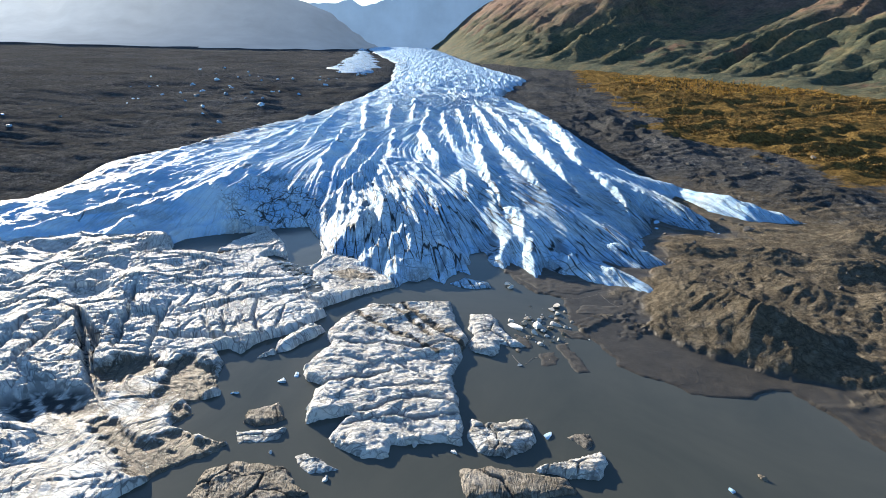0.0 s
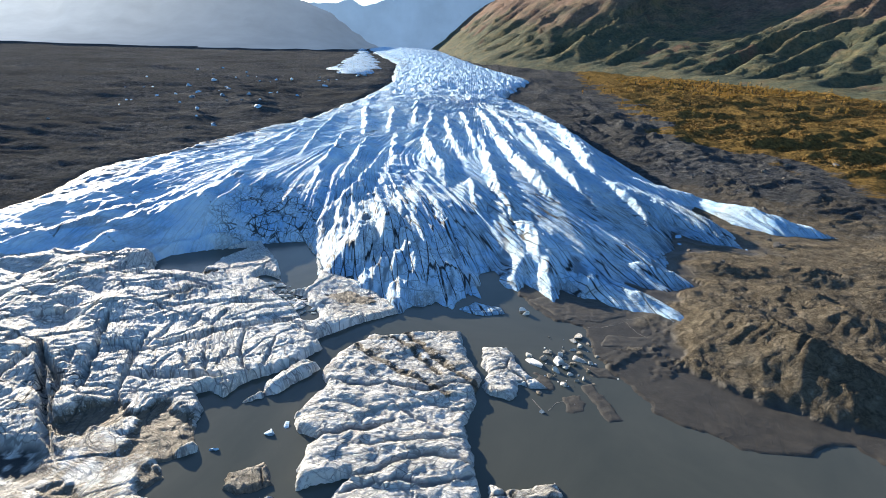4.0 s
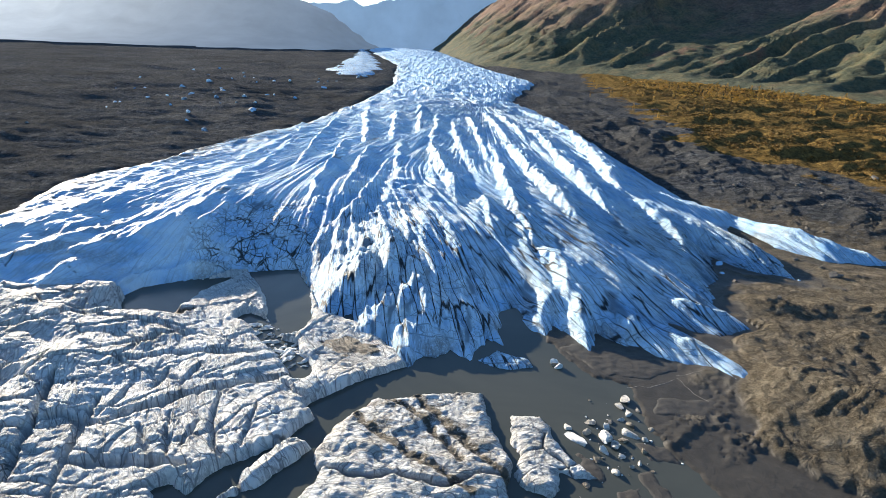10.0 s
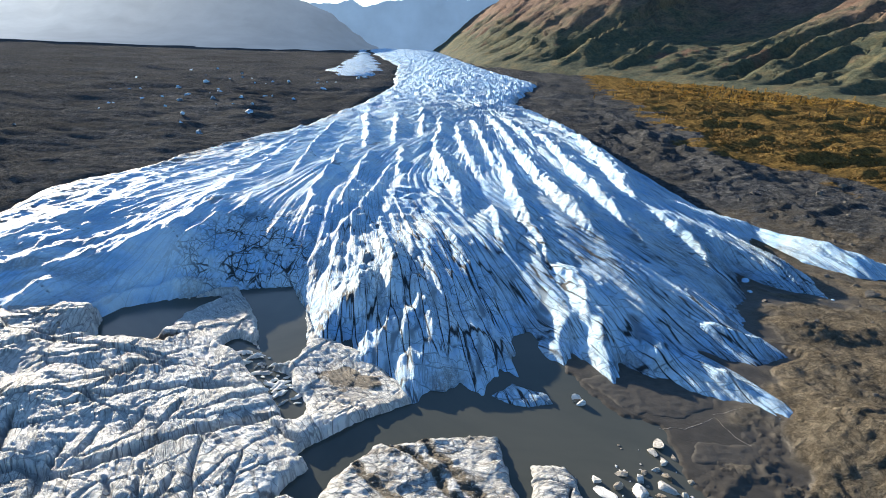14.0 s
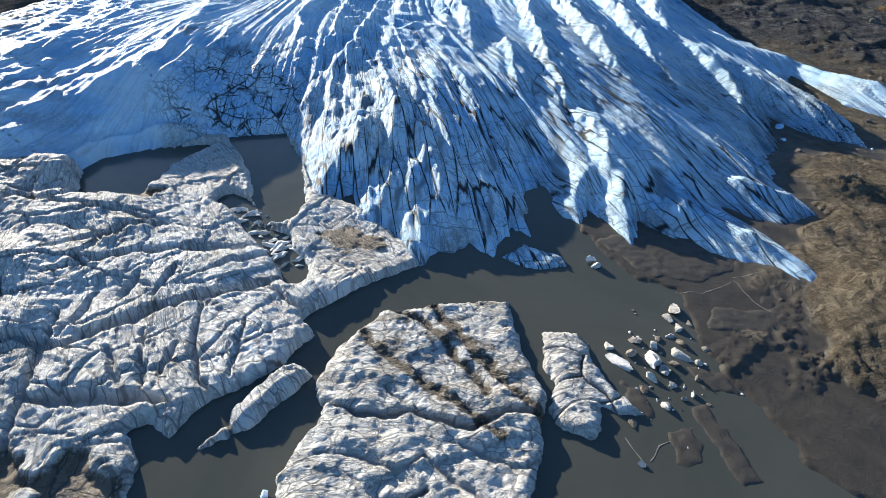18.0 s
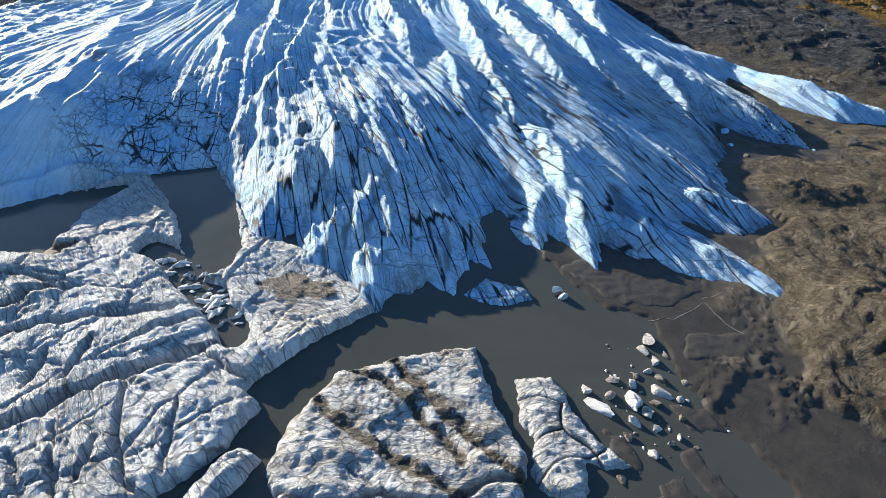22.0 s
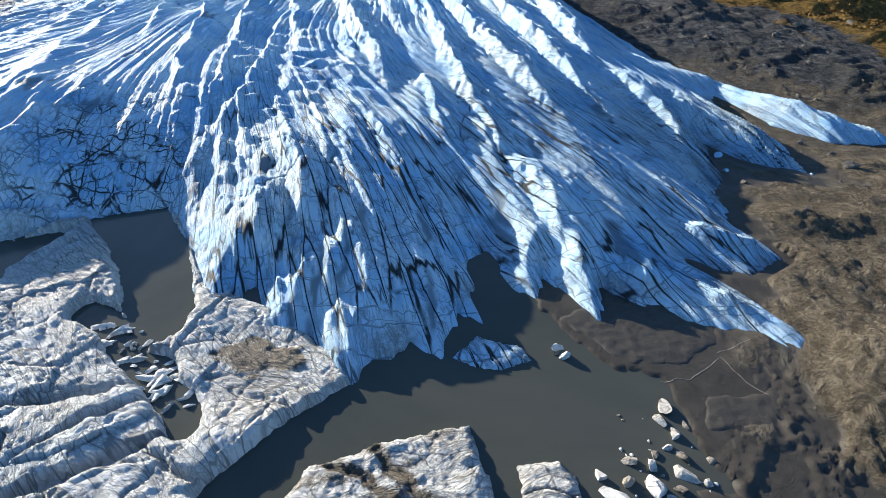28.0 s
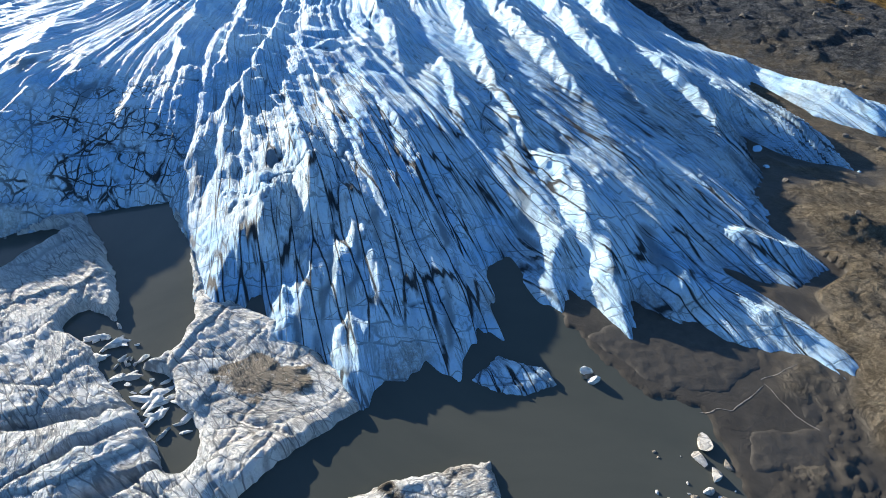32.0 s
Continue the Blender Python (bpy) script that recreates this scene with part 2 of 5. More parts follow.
def ice_material(name, clean, shade, silt, silt_low, silt_high, vein=0.5, vein_scale=0.16, grain=(1.0, 0.22, 1.0), wrinkle=0.12, depth=1.1, fine_grain=1.0, crumple=0.5):
    """Weathered glacier ice: pale blue-white, silt in patches, dark veins that follow its grain, shade painted into the
    creases.
    """
    m, nodes, links, bsdf = material(name)
    flow_at = flow_vector(nodes, links)
    body = ramp(nodes, links, tex_noise(nodes, links, 0.06, 8, 0.6), (0.35, shade), (0.62, clean))
    fine = ramp(nodes, links, tex_noise(nodes, links, 1.7, 6, 0.7), (0.3, 0.86), (0.7, 1.0))
    body = mix(nodes, links, 1.0, body, fine, "MULTIPLY")
    patches = calc(nodes, links, "MULTIPLY", ramp(nodes, links, tex_noise(nodes, links, 0.05, 9, 0.68), (silt_low, 0.0), (silt_high, 1.0)),
                   ramp(nodes, links, tex_noise(nodes, links, 0.9, 8, 0.7), (0.38, 0.0), (0.6, 1.0)))
    speckle = ramp(nodes, links, tex_noise(nodes, links, 1.1, 8, 0.75), (0.34, 0.15), (0.56, 1.0))
    silt_amount = calc(nodes, links, "MAXIMUM", patches, calc(nodes, links, "MULTIPLY", field(nodes, "silt"), speckle))
    body = mix(nodes, links, silt_amount, body, silt)
    broken = ramp(nodes, links, tex_noise(nodes, links, 0.05, 5, 0.6), (0.38, 0.0), (0.50, 1.0))
    finer = ramp(nodes, links, tex_noise(nodes, links, 0.11, 5, 0.6), (0.50, 0.0), (0.60, 1.0))
    long_veins = crack_lines(nodes, links, vein_scale, 0.048, 1.3, grain, flow_at)
    short_veins = crack_lines(nodes, links, vein_scale * 2.2, 0.060, 0.5, grain, flow_at)
    cross_veins = crack_lines(nodes, links, vein_scale * 0.45, 0.020, 2.2, (0.22, 1.0, 0.6), None, 32)
    veins = calc(nodes, links, "MAXIMUM", calc(nodes, links, "MULTIPLY", long_veins, broken), calc(nodes, links, "MULTIPLY", calc(nodes, links, "MULTIPLY", short_veins, finer), 0.8))
    veins = calc(nodes, links, "MAXIMUM", veins, calc(nodes, links, "MULTIPLY", cross_veins, 0.55))
    veins = calc(nodes, links, "MULTIPLY", veins, calc(nodes, links, "SUBTRACT", vein, field(nodes, "plain")))
    web = calc(nodes, links, "MAXIMUM", crack_lines(nodes, links, 0.20, 0.044, 2.2, (1.0, 0.30, 0.5), None, 12), crack_lines(nodes, links, 0.17, 0.036, 2.6, (0.42, 1.0, 0.5), None, 24))
    web = calc(nodes, links, "MAXIMUM", web, calc(nodes, links, "MULTIPLY", crack_lines(nodes, links, 0.5, 0.06, 1.2, (1.0, 0.5, 0.6)), 0.8))
    web = calc(nodes, links, "MULTIPLY", web, ramp(nodes, links, tex_noise(nodes, links, 0.14, 5, 0.6), (0.36, 0.1), (0.52, 1.0)))
    veins = calc(nodes, links, "MAXIMUM", veins, calc(nodes, links, "MULTIPLY", web, field(nodes, "net")))
    veins = calc(nodes, links, "MAXIMUM", veins, field(nodes, "crack_shade"))
    m4 = nodes.new("ShaderNodeMapping")
    m4.inputs["Scale"].default_value = (1.0, max(grain[1], 0.10) * 1.3, 1.0) if grain[0] == 1.0 else (0.6, 1.0, 1.0)
    links.new(flow_at, m4.inputs["Vector"])
    crease = calc(nodes, links, "ABSOLUTE", calc(nodes, links, "MULTIPLY_ADD", tex_noise(nodes, links, 0.50, 4, 0.62, m4.outputs[0], 0.4), 2.0))
    crease.node.inputs[0].links[0].from_node.inputs[2].default_value = -1.0
    # creases are also painted dark, standing in for the shade of fine wrinkles
    veins = calc(nodes, links, "MAXIMUM", veins, calc(nodes, links, "MULTIPLY", ramp(nodes, links, crease, (0.0, 1.0), (0.07, 0.0)), calc(nodes, links, "MULTIPLY", calc(nodes, links, "SUBTRACT", 1.0, field(nodes, "plain")), crumple * 0.55)))
    body = mix(nodes, links, veins, body, (0.030, 0.036, 0.042))
    links.new(body, bsdf.inputs["Base Color"])
    bsdf.inputs["Roughness"].default_value = 0.6
    bsdf.inputs["IOR"].default_value = 1.31
    m2 = nodes.new("ShaderNodeMapping")
    m2.inputs["Scale"].default_value = grain
    links.new(flow_at, m2.inputs["Vector"])
    relief = calc(nodes, links, "ADD", tex_noise(nodes, links, 0.9 * fine_grain, 8, 0.7, m2.outputs[0]), calc(nodes, links, "MULTIPLY", tex_noise(nodes, links, 2.2 * fine_grain, 7, 0.65), 0.45))
    pits = nodes.new("ShaderNodeTexVoronoi")
    pits.inputs["Scale"].default_value = 1.25
    m3 = nodes.new("ShaderNodeMapping")
    m3.inputs["Scale"].default_value = (1.0, 0.6, 1.0)
    links.new(flow_at, m3.inputs["Vector"])
    links.new(m3.outputs[0], pits.inputs["Vector"])
    relief = calc(nodes, links, "SUBTRACT", relief, calc(nodes, links, "MULTIPLY", pits.outputs["Distance"], wrinkle))
    relief = calc(nodes, links, "ADD", relief, calc(nodes, links, "MULTIPLY", calc(nodes, links, "MINIMUM", crease, 0.4), crumple * 1.3))
    relief = calc(nodes, links, "SUBTRACT", relief, calc(nodes, links, "MULTIPLY", veins, 0.4))
    bump(nodes, links, relief, bsdf, 1.0, depth)
    return m


ICE = ice_material("glacier_ice", (0.64, 0.82, 0.95), (0.31, 0.58, 0.88), (0.17, 0.15, 0.125), 0.66, 0.80, 1.0, 0.40, (1.0, 0.075, 1.0), 0.10, 0.6, 1.0, 0.8)
SHELF_ICE = ice_material("shelf_ice", (0.96, 0.935, 0.88), (0.82, 0.87, 0.89), (0.24, 0.20, 0.15), 0.56, 0.70, 0.65, 0.42, (1.0, 0.30, 1.0), 0.07, 1.0, 1.9, 0.8)
DIRTY_ICE = ice_material("silty_ice", (0.95, 0.92, 0.86), (0.82, 0.84, 0.84), (0.16, 0.135, 0.10), 0.52, 0.70, 0.62, 0.40, (0.5, 1.0, 1.0), 0.07, 1.0, 1.9, 0.8)
MUD_ICE = ice_material("mud_covered_ice", (0.46, 0.42, 0.36), (0.24, 0.20, 0.15), (0.10, 0.082, 0.058), 0.36, 0.56, 0.5, 0.5)

GREY_ICE = ice_material("grey_silty_ice", (0.70, 0.67, 0.61), (0.50, 0.49, 0.46), (0.11, 0.095, 0.07), 0.42, 0.60, 0.7, 0.6, (0.5, 1.0, 1.0), 0.07, 0.5)


def water_material():
    m, nodes, links, bsdf = material("silty_meltwater")
    c = ramp(nodes, links, tex_noise(nodes, links, 0.018, 6, 0.6, dist=1.0), (0.35, (0.054, 0.060, 0.052)), (0.65, (0.078, 0.081, 0.069)))
    links.new(c, bsdf.inputs["Base Color"])
    bsdf.inputs["Roughness"].default_value = 0.16
    bsdf.inputs["IOR"].default_value = 1.33
    bump(nodes, links, tex_noise(nodes, links, 0.7, 4, 0.5), bsdf, 0.06, 0.2)
    return m


WATER = water_material()


def ground_material():
    """Silt and mud, dark moraine rubble, autumn tundra; the fields say how much of each."""
    m, nodes, links, bsdf = material("ground_cover")
    n0, n1 = tex_noise(nodes, links, 0.006, 10, 0.7), tex_noise(nodes, links, 0.03, 12, 0.75)
    n2, n3 = tex_noise(nodes, links, 0.22, 10, 0.72), tex_noise(nodes, links, 1.3, 8, 0.75)
    mud = ramp(nodes, links, n2, (0.28, (0.088, 0.075, 0.056)), (0.5, (0.150, 0.128, 0.096)), (0.74, (0.245, 0.212, 0.163)))
    mud = mix(nodes, links, 1.0, mud, ramp(nodes, links, n3, (0.34, 0.62), (0.60, 0.98)), "MULTIPLY")
    mud = mix(nodes, links, calc(nodes, links, "MULTIPLY", field(nodes, "wet"), 1.0), mud, ramp(nodes, links, n2, (0.35, (0.040, 0.036, 0.030)), (0.65, (0.070, 0.062, 0.050))))
    rubble = ramp(nodes, links, calc(nodes, links, "MULTIPLY", calc(nodes, links, "ADD", n2, n3), 0.5), (0.40, (0.024, 0.027, 0.031)), (0.50, (0.074, 0.079, 0.085)), (0.60, (0.19, 0.19, 0.188)))
    rubble = mix(nodes, links, ramp(nodes, links, n1, (0.42, 0.0), (0.62, 0.8)), rubble, (0.088, 0.086, 0.080))
    rubble = mix(nodes, links, 1.0, rubble, ramp(nodes, links, n0, (0.35, 0.6), (0.65, 1.0)), "MULTIPLY")
    gold = ramp(nodes, links, n2, (0.34, (0.050, 0.040, 0.019)), (0.46, (0.115, 0.077, 0.030)), (0.58, (0.20, 0.130, 0.044)), (0.75, (0.10, 0.080, 0.034)))
    gold = mix(nodes, links, ramp(nodes, links, n1, (0.36, 0.45), (0.52, 0.0)), gold, (0.060, 0.050, 0.022))
    edge = calc(nodes, links, "ADD", field(nodes, "gold"), calc(nodes, links, "MULTIPLY", calc(nodes, links, "SUBTRACT", n1, 0.5), 2.0))
    c = mix(nodes, links, ramp(nodes, links, calc(nodes, links, "ADD", field(nodes, "rubble"), calc(nodes, links, "SUBTRACT", n2, 0.5)), (0.3, 0.0), (0.7, 1.0)), mud, rubble)
    c = mix(nodes, links, ramp(nodes, links, edge, (0.42, 0.0), (0.58, 1.0)), c, gold)
    links.new(calc(nodes, links, "SUBTRACT", 0.92, calc(nodes, links, "MULTIPLY", field(nodes, "wet"), 0.45)), bsdf.inputs["Roughness"])
    links.new(calc(nodes, links, "MULTIPLY", field(nodes, "wet"), 0.25), bsdf.inputs["Specular IOR Level"])
    crust = calc(nodes, links, "ABSOLUTE", calc(nodes, links, "SUBTRACT", tex_noise(nodes, links, 0.26, 9, 0.66, None, 0.6), 0.5))
    rough_parts = calc(nodes, links, "SUBTRACT", 1.0, calc(nodes, links, "MULTIPLY", field(nodes, "wet"), 0.95))
    links.new(mix(nodes, links, rough_parts, c, ramp(nodes, links, crust, (0.0, 0.80), (0.05, 1.35)), "MULTIPLY"), bsdf.inputs["Base Color"])
    relief = calc(nodes, links, "ADD", calc(nodes, links, "MULTIPLY", calc(nodes, links, "MULTIPLY", calc(nodes, links, "MINIMUM", crust, 0.16), 11.0), rough_parts), calc(nodes, links, "MULTIPLY", calc(nodes, links, "ADD", calc(nodes, links, "MULTIPLY", n2, 0.8), n3), rough_parts))
    bump(nodes, links, relief, bsdf, 1.0, 0.5)
    return m


GROUND = ground_material()


def mountain_material():
    m, nodes, links, bsdf = material("mountain_cover")
    n1, n2, n3 = tex_noise(nodes, links, 0.005, 9, 0.68), tex_noise(nodes, links, 0.022, 10, 0.72), tex_noise(nodes, links, 0.12, 8, 0.75)
    low = ramp(nodes, links, n2, (0.34, (0.064, 0.080, 0.060)), (0.48, (0.115, 0.125, 0.082)), (0.60, (0.175, 0.155, 0.088)), (0.72, (0.235, 0.190, 0.092)))
    high = ramp(nodes, links, n2, (0.34, (0.125, 0.098, 0.084)), (0.52, (0.235, 0.160, 0.120)), (0.70, (0.34, 0.215, 0.155)))
    level = calc(nodes, links, "ADD", field(nodes, "height"), calc(nodes, links, "MULTIPLY", calc(nodes, links, "SUBTRACT", n1, 0.5), 1.3))
    c = mix(nodes, links, ramp(nodes, links, level, (0.30, 0.0), (0.62, 1.0)), low, high)
    scree = ramp(nodes, links, tex_noise(nodes, links, 0.009, 6, 0.6), (0.60, 0.0), (0.68, 0.8))
    c = mix(nodes, links, scree, c, (0.17, 0.10, 0.075))
    c = mix(nodes, links, 1.0, c, ramp(nodes, links, n3, (0.34, 0.45), (0.62, 1.0)), "MULTIPLY")
    links.new(c, bsdf.inputs["Base Color"])
    bsdf.inputs["Roughness"].default_value = 0.95
    bsdf.inputs["Specular IOR Level"].default_value = 0.1
    bump(nodes, links, calc(nodes, links, "ADD", n2, calc(nodes, links, "MULTIPLY", n3, 0.7)), bsdf, 1.0, 6.0)
    return m


MOUNTAIN = mountain_material()


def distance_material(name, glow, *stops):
    """A plain backdrop of far mountains: haze and sun glare painted in as colour and faint glow, paler towards the
    sun's side.
    """
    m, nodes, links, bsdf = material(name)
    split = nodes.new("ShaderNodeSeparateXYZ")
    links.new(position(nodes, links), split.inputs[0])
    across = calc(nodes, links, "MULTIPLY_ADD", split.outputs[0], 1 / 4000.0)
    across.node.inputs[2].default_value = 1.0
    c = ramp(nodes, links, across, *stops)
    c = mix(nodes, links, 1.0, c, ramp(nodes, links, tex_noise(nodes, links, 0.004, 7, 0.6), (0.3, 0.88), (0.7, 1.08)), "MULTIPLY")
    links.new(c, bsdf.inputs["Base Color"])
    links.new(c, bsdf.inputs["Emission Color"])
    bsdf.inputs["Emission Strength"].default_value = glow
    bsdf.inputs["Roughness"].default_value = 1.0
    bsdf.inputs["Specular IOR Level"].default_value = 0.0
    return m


FAR_BLUE_HAZE = distance_material("hazy_blue_range", 0.62, (0.5, (0.19, 0.265, 0.345)), (1.0, (0.16, 0.235, 0.33)))
FAR_GREY_HAZE = distance_material("hazy_grey_range", 0.62, (0.12, (0.66, 0.64, 0.59)), (0.35, (0.46, 0.46, 0.445)), (0.60, (0.22, 0.24, 0.26)), (0.82, (0.12, 0.155, 0.195)))


def plain(name, low, high, scale, rough=0.9, bumpy=0.5, size=0.1):
    m, nodes, links, bsdf = material(name)
    n = tex_noise(nodes, links, scale, 7, 0.7)
    links.new(ramp(nodes, links, n, (0.3, low), (0.7, high)), bsdf.inputs["Base Color"])
    bsdf.inputs["Roughness"].default_value = rough
    bump(nodes, links, n, bsdf, bumpy, size)
    return m


ROCK = plain("grey_rock", (0.06, 0.055, 0.048), (0.17, 0.155, 0.135), 1.5, 0.85, 0.8, 0.3)

# ---- the plan: outlines ----
GLACIER = [(-420, 70), (-300, 118), (-200, 165), (-150, 184), (-124, 182), (-113, 194), (-110, 206), (-101, 212), (-87, 218), (-78, 224), (-62, 227),
           (-53, 210), (-50, 200), (-46, 188), (-40, 184), (-34, 193), (-31, 186), (-36, 181), (-28, 178), (-21, 178), (-16, 169), (-11, 164), (-7, 171), (0, 175), (6, 170), (11, 183),
           (17, 178), (16, 199), (21, 204), (25, 191), (30, 186), (33, 193), (37, 187), (41, 177), (46, 189), (50, 182), (56, 181), (60, 177), (68, 173), (75, 171), (81, 163), (85, 168)]
GLACIER += [(79, 185), (72, 198), (85, 190), (99, 197), (94, 212), (97, 229), (105, 239), (111, 263), (117, 251), (126, 245), (136, 242), (140, 262), (136, 300), (141, 312),
            (148, 280), (160, 264), (178, 261), (193, 263), (172, 288), (156, 312), (133, 352), (118, 428), (108, 500), (101, 574), (90, 670), (60, 783), (95, 980), (138, 1171), (64, 1615), (-60, 2700), (-200, 4100)]
GLACIER += [(-730, 4100), (-480, 2900), (-222, 1766), (-134, 1014), (-132, 800), (-135, 690), (-152, 519), (-180, 430), (-190, 368), (-206, 334), (-215, 302), (-206, 268), (-208, 240), (-235, 215), (-320, 180), (-420, 150)]
SIDE_ICE = [(-257, 1090), (-200, 1200), (-215, 1500), (-330, 2100), (-720, 4000), (-760, 4000), (-480, 2400), (-350, 1500)]
SHELF = [(-12, 166), (-19, 161), (-28, 154), (-33, 148), (-35, 146), (-31, 142), (-37, 132), (-43, 127), (-48, 122), (-50, 117), (-55, 120), (-58, 117), (-52, 112), (-52, 106), (-48, 98), (-54, 94),
         (-50, 90), (-55, 86), (-49, 84), (-39, 81), (-41, 77), (-47, 73), (-52, 66), (-62, 52), (-80, 30), (-260, 30), (-260, 180), (-200, 186), (-150, 192), (-112, 198), (-84, 222), (-58, 226),
         (-44, 196), (-28, 186), (-14, 172)]
LAGOON_ARCH = [(-104, 181), (-111, 196), (-110, 206), (-101, 212), (-86, 218), (-79, 219), (-84, 212), (-88, 203), (-87, 194), (-90, 187), (-97, 182)]
LAGOON_POOL = [(-79, 224), (-61, 229), (-51, 211), (-44, 188), (-46, 181), (-52, 175), (-58, 187), (-65, 203), (-72, 214)]
LAKE = [(31, 182), (31, 178), (39, 168), (48, 163), (50, 156), (50, 148), (52, 138), (56, 128), (58, 120), (62, 116), (71, 110), (80, 107), (91, 108), (101, 111), (107, 100), (111, 90), (125, 70), (150, 30), (170, -160),
        (-330, -160), (-330, 150), (-200, 200), (-110, 235), (31, 235)]
TUNDRA_EDGE = [(340, 2000), (303, 1600), (262, 1200), (230, 942), (222, 735), (198, 520), (214, 460), (246, 440), (250, 372), (268, 335), (300, 305), (420, 275), (900, 235)]
FOOT = [(-330, 4800), (-179, 3622), (41, 2054), (208, 1776), (380, 1600), (500, 1350), (600, 1150), (640, 950), (700, 780), (820, 500), (1050, 0), (1300, -800)]


BANK = [(92, 200), (88, 188), (86, 177), (84, 164), (77, 152), (72, 143), (78, 133), (88, 125), (104, 117), (120, 113), (140, 112), (190, 120), (190, 170), (150, 168), (125, 176), (112, 196), (102, 204)]
MOUND = [(84, 170), (92, 161), (99, 151), (104, 143), (110, 137), (120, 129), (128, 119)]
MOUND_BEHIND = [(118, 196), (127, 187), (132, 180), (137, 167), (143, 160), (150, 150)]


def ground_height(x, y):
    """The ground sheet: lake bed, mud flats, mounds, moraine and tundra."""
    lake = inside(LAKE, x, y) + 2.2 * pn(x / 9, y / 9, 3) + 0.8 * pn(x / 2.5, y / 2.5, 4)
    wide = fbm(x / 160, y / 160, 4, 11)
    h = 0.25 + 0.16 * pn(x / 14, y / 9, 12) + np.clip(-lake, 0, 400) * 0.012
    away = step(30, 160, -lake)
    h = h + away * (2.0 + 2.2 * wide + 1.2 * fbm(x / 28, y / 28, 4, 21))
    far = step(120, 700, np.hypot(x - 40, y - 150))
    h = h + far * (2.5 + 5 * fbm(x / 90, y / 90, 4, 31))
    # dark hummocks beside the ice and the left moraine plain
    h = h + 9 * np.exp(-(((x - 165) / 45) ** 2 + ((y - 520) / 160) ** 2)) * (0.6 + 0.6 * fbm(x / 25, y / 30, 3, 33))
    left = step(-90, -220, x) * step(180, 330, y)
    h = h + left * (3 + 1.6 * ridged(x / 60, y / 22, 35) + 1.0 * fbm(x / 12, y / 12, 3, 36))
    # the ground sinks below the ice
    ice = inside(GLACIER, x, y)
    under = step(90, 40, -ice) * step(-20, 20, x) * step(520, 340, y)
    h = h + under * (np.minimum(h, 0.6 + 0.10 * np.maximum(-ice, 0) + 0.4 * pn(x / 8, y / 8, 55)) - h)
    h = np.where(ice > 0, h - 3.5 * step(0, 9, ice), h)
    # silt mound on the shore, gullied
    for cx, cy, rx, ry, top, turn in ((146, 205, 22, 9, 4.0, -25), (178, 190, 30, 12, 4.5, 0), (112, 213, 16, 8, 2.6, -15), (165, 150, 26, 16, 5.0, -40), (205, 230, 30, 14, 5, 10)):
        a = radians(turn)
        u = ((x - cx) * math.cos(a) + (y - cy) * math.sin(a)) / rx
        v = (-(x - cx) * math.sin(a) + (y - cy) * math.cos(a)) / ry
        r = np.hypot(u, v) + 0.16 * pn(x / 11, y / 11, 41)
        gully = ridged(np.arctan2(v, u) * 3.2 + 0.3 * pn(x / 6, y / 6, 43), r * 1.3, 42)
        bell = step(1.25, 0.15, r)
        h = h + top * bell * (0.80 + 0.20 * gully) + 0.5 * bell * fbm(x / 4, y / 4, 3, 44)
    for line, top, wide, steep in ((MOUND, 10.5, 20, 17), (MOUND_BEHIND, 6.0, 13, 11)):
        d, side, share = along(line, x + 2.2 * pn(x / 12, y / 12, 141), y + 2.2 * pn(x / 12, y / 12, 142))
        width = np.where(side > 0, wide, steep)
        rise = np.clip(1 - d / width, 0, 1)
        s = share * 75 + 1.5 * pn(x / 5, y / 5, 143)
        rills = 0.5 * billow(s / 4.0, d / 26, 144) + 0.5 * billow(s / 1.7, d / 12, 145)
        crown = 0.22 + 0.85 * np.sin(np.pi * np.clip(share * 1.1, 0, 1)) + 0.12 * pn(s / 9, 0.5, 146)
        h = h + top * crown * rise ** 1.15 * (0.84 + 0.18 * rills) + step(0.0, 0.12, rise) * 0.26 * fbm(x / 4, y / 6, 4, 147, 0.6)
    # the bank of dry silt: a low step up from the flats, rough on top
    bank = inside(BANK, x, y) + 1.5 * pn(x / 6, y / 6, 154) + 0.8 * pn(x / 2.2, y / 2.2, 155)
    top = 1 - np.exp(-np.maximum(bank, 0) / 1.6)
    h = h + np.where(ice > -2, 0, top * (1.5 + 0.45 * billow(x / 5 + 0.5 * pn(x / 5, y / 5, 164), y / 9, 156) + 0.22 * billow(x / 1.8, y / 3.0, 165) + 0.5 * fbm(x / 9, y / 12, 2, 157)))
    # knobby outcrops of hard silt on the flat
    for line, top, wide in (([(53, 140), (57, 144), (61, 147), (66, 147), (67, 144)], 0.6, 3.4), ([(67, 137), (70, 139), (74, 142), (77, 141)], 0.4, 3.2), ([(70, 152), (73, 157)], 0.25, 3.0)):
        d, side, share = along(line, x + 1.2 * pn(x / 3, y / 3, 158), y + 1.2 * pn(x / 3, y / 3, 159))
        rise = np.clip(1 - d / (wide * np.where(side < 0, 1.8, 0.6)), 0, 1)
        h = h + top * rise ** 1.3 * (0.75 + 0.4 * ridged(x / 3.2, y / 2.4, 160)) + 0.4 * step(0, 0.2, rise) * fbm(x / 1.6, y / 1.3, 3, 163)
    # clods and runnels of the silt
    land = step(2, 14, -lake) * step(420, 300, y) * step(0, 60, x + 20)
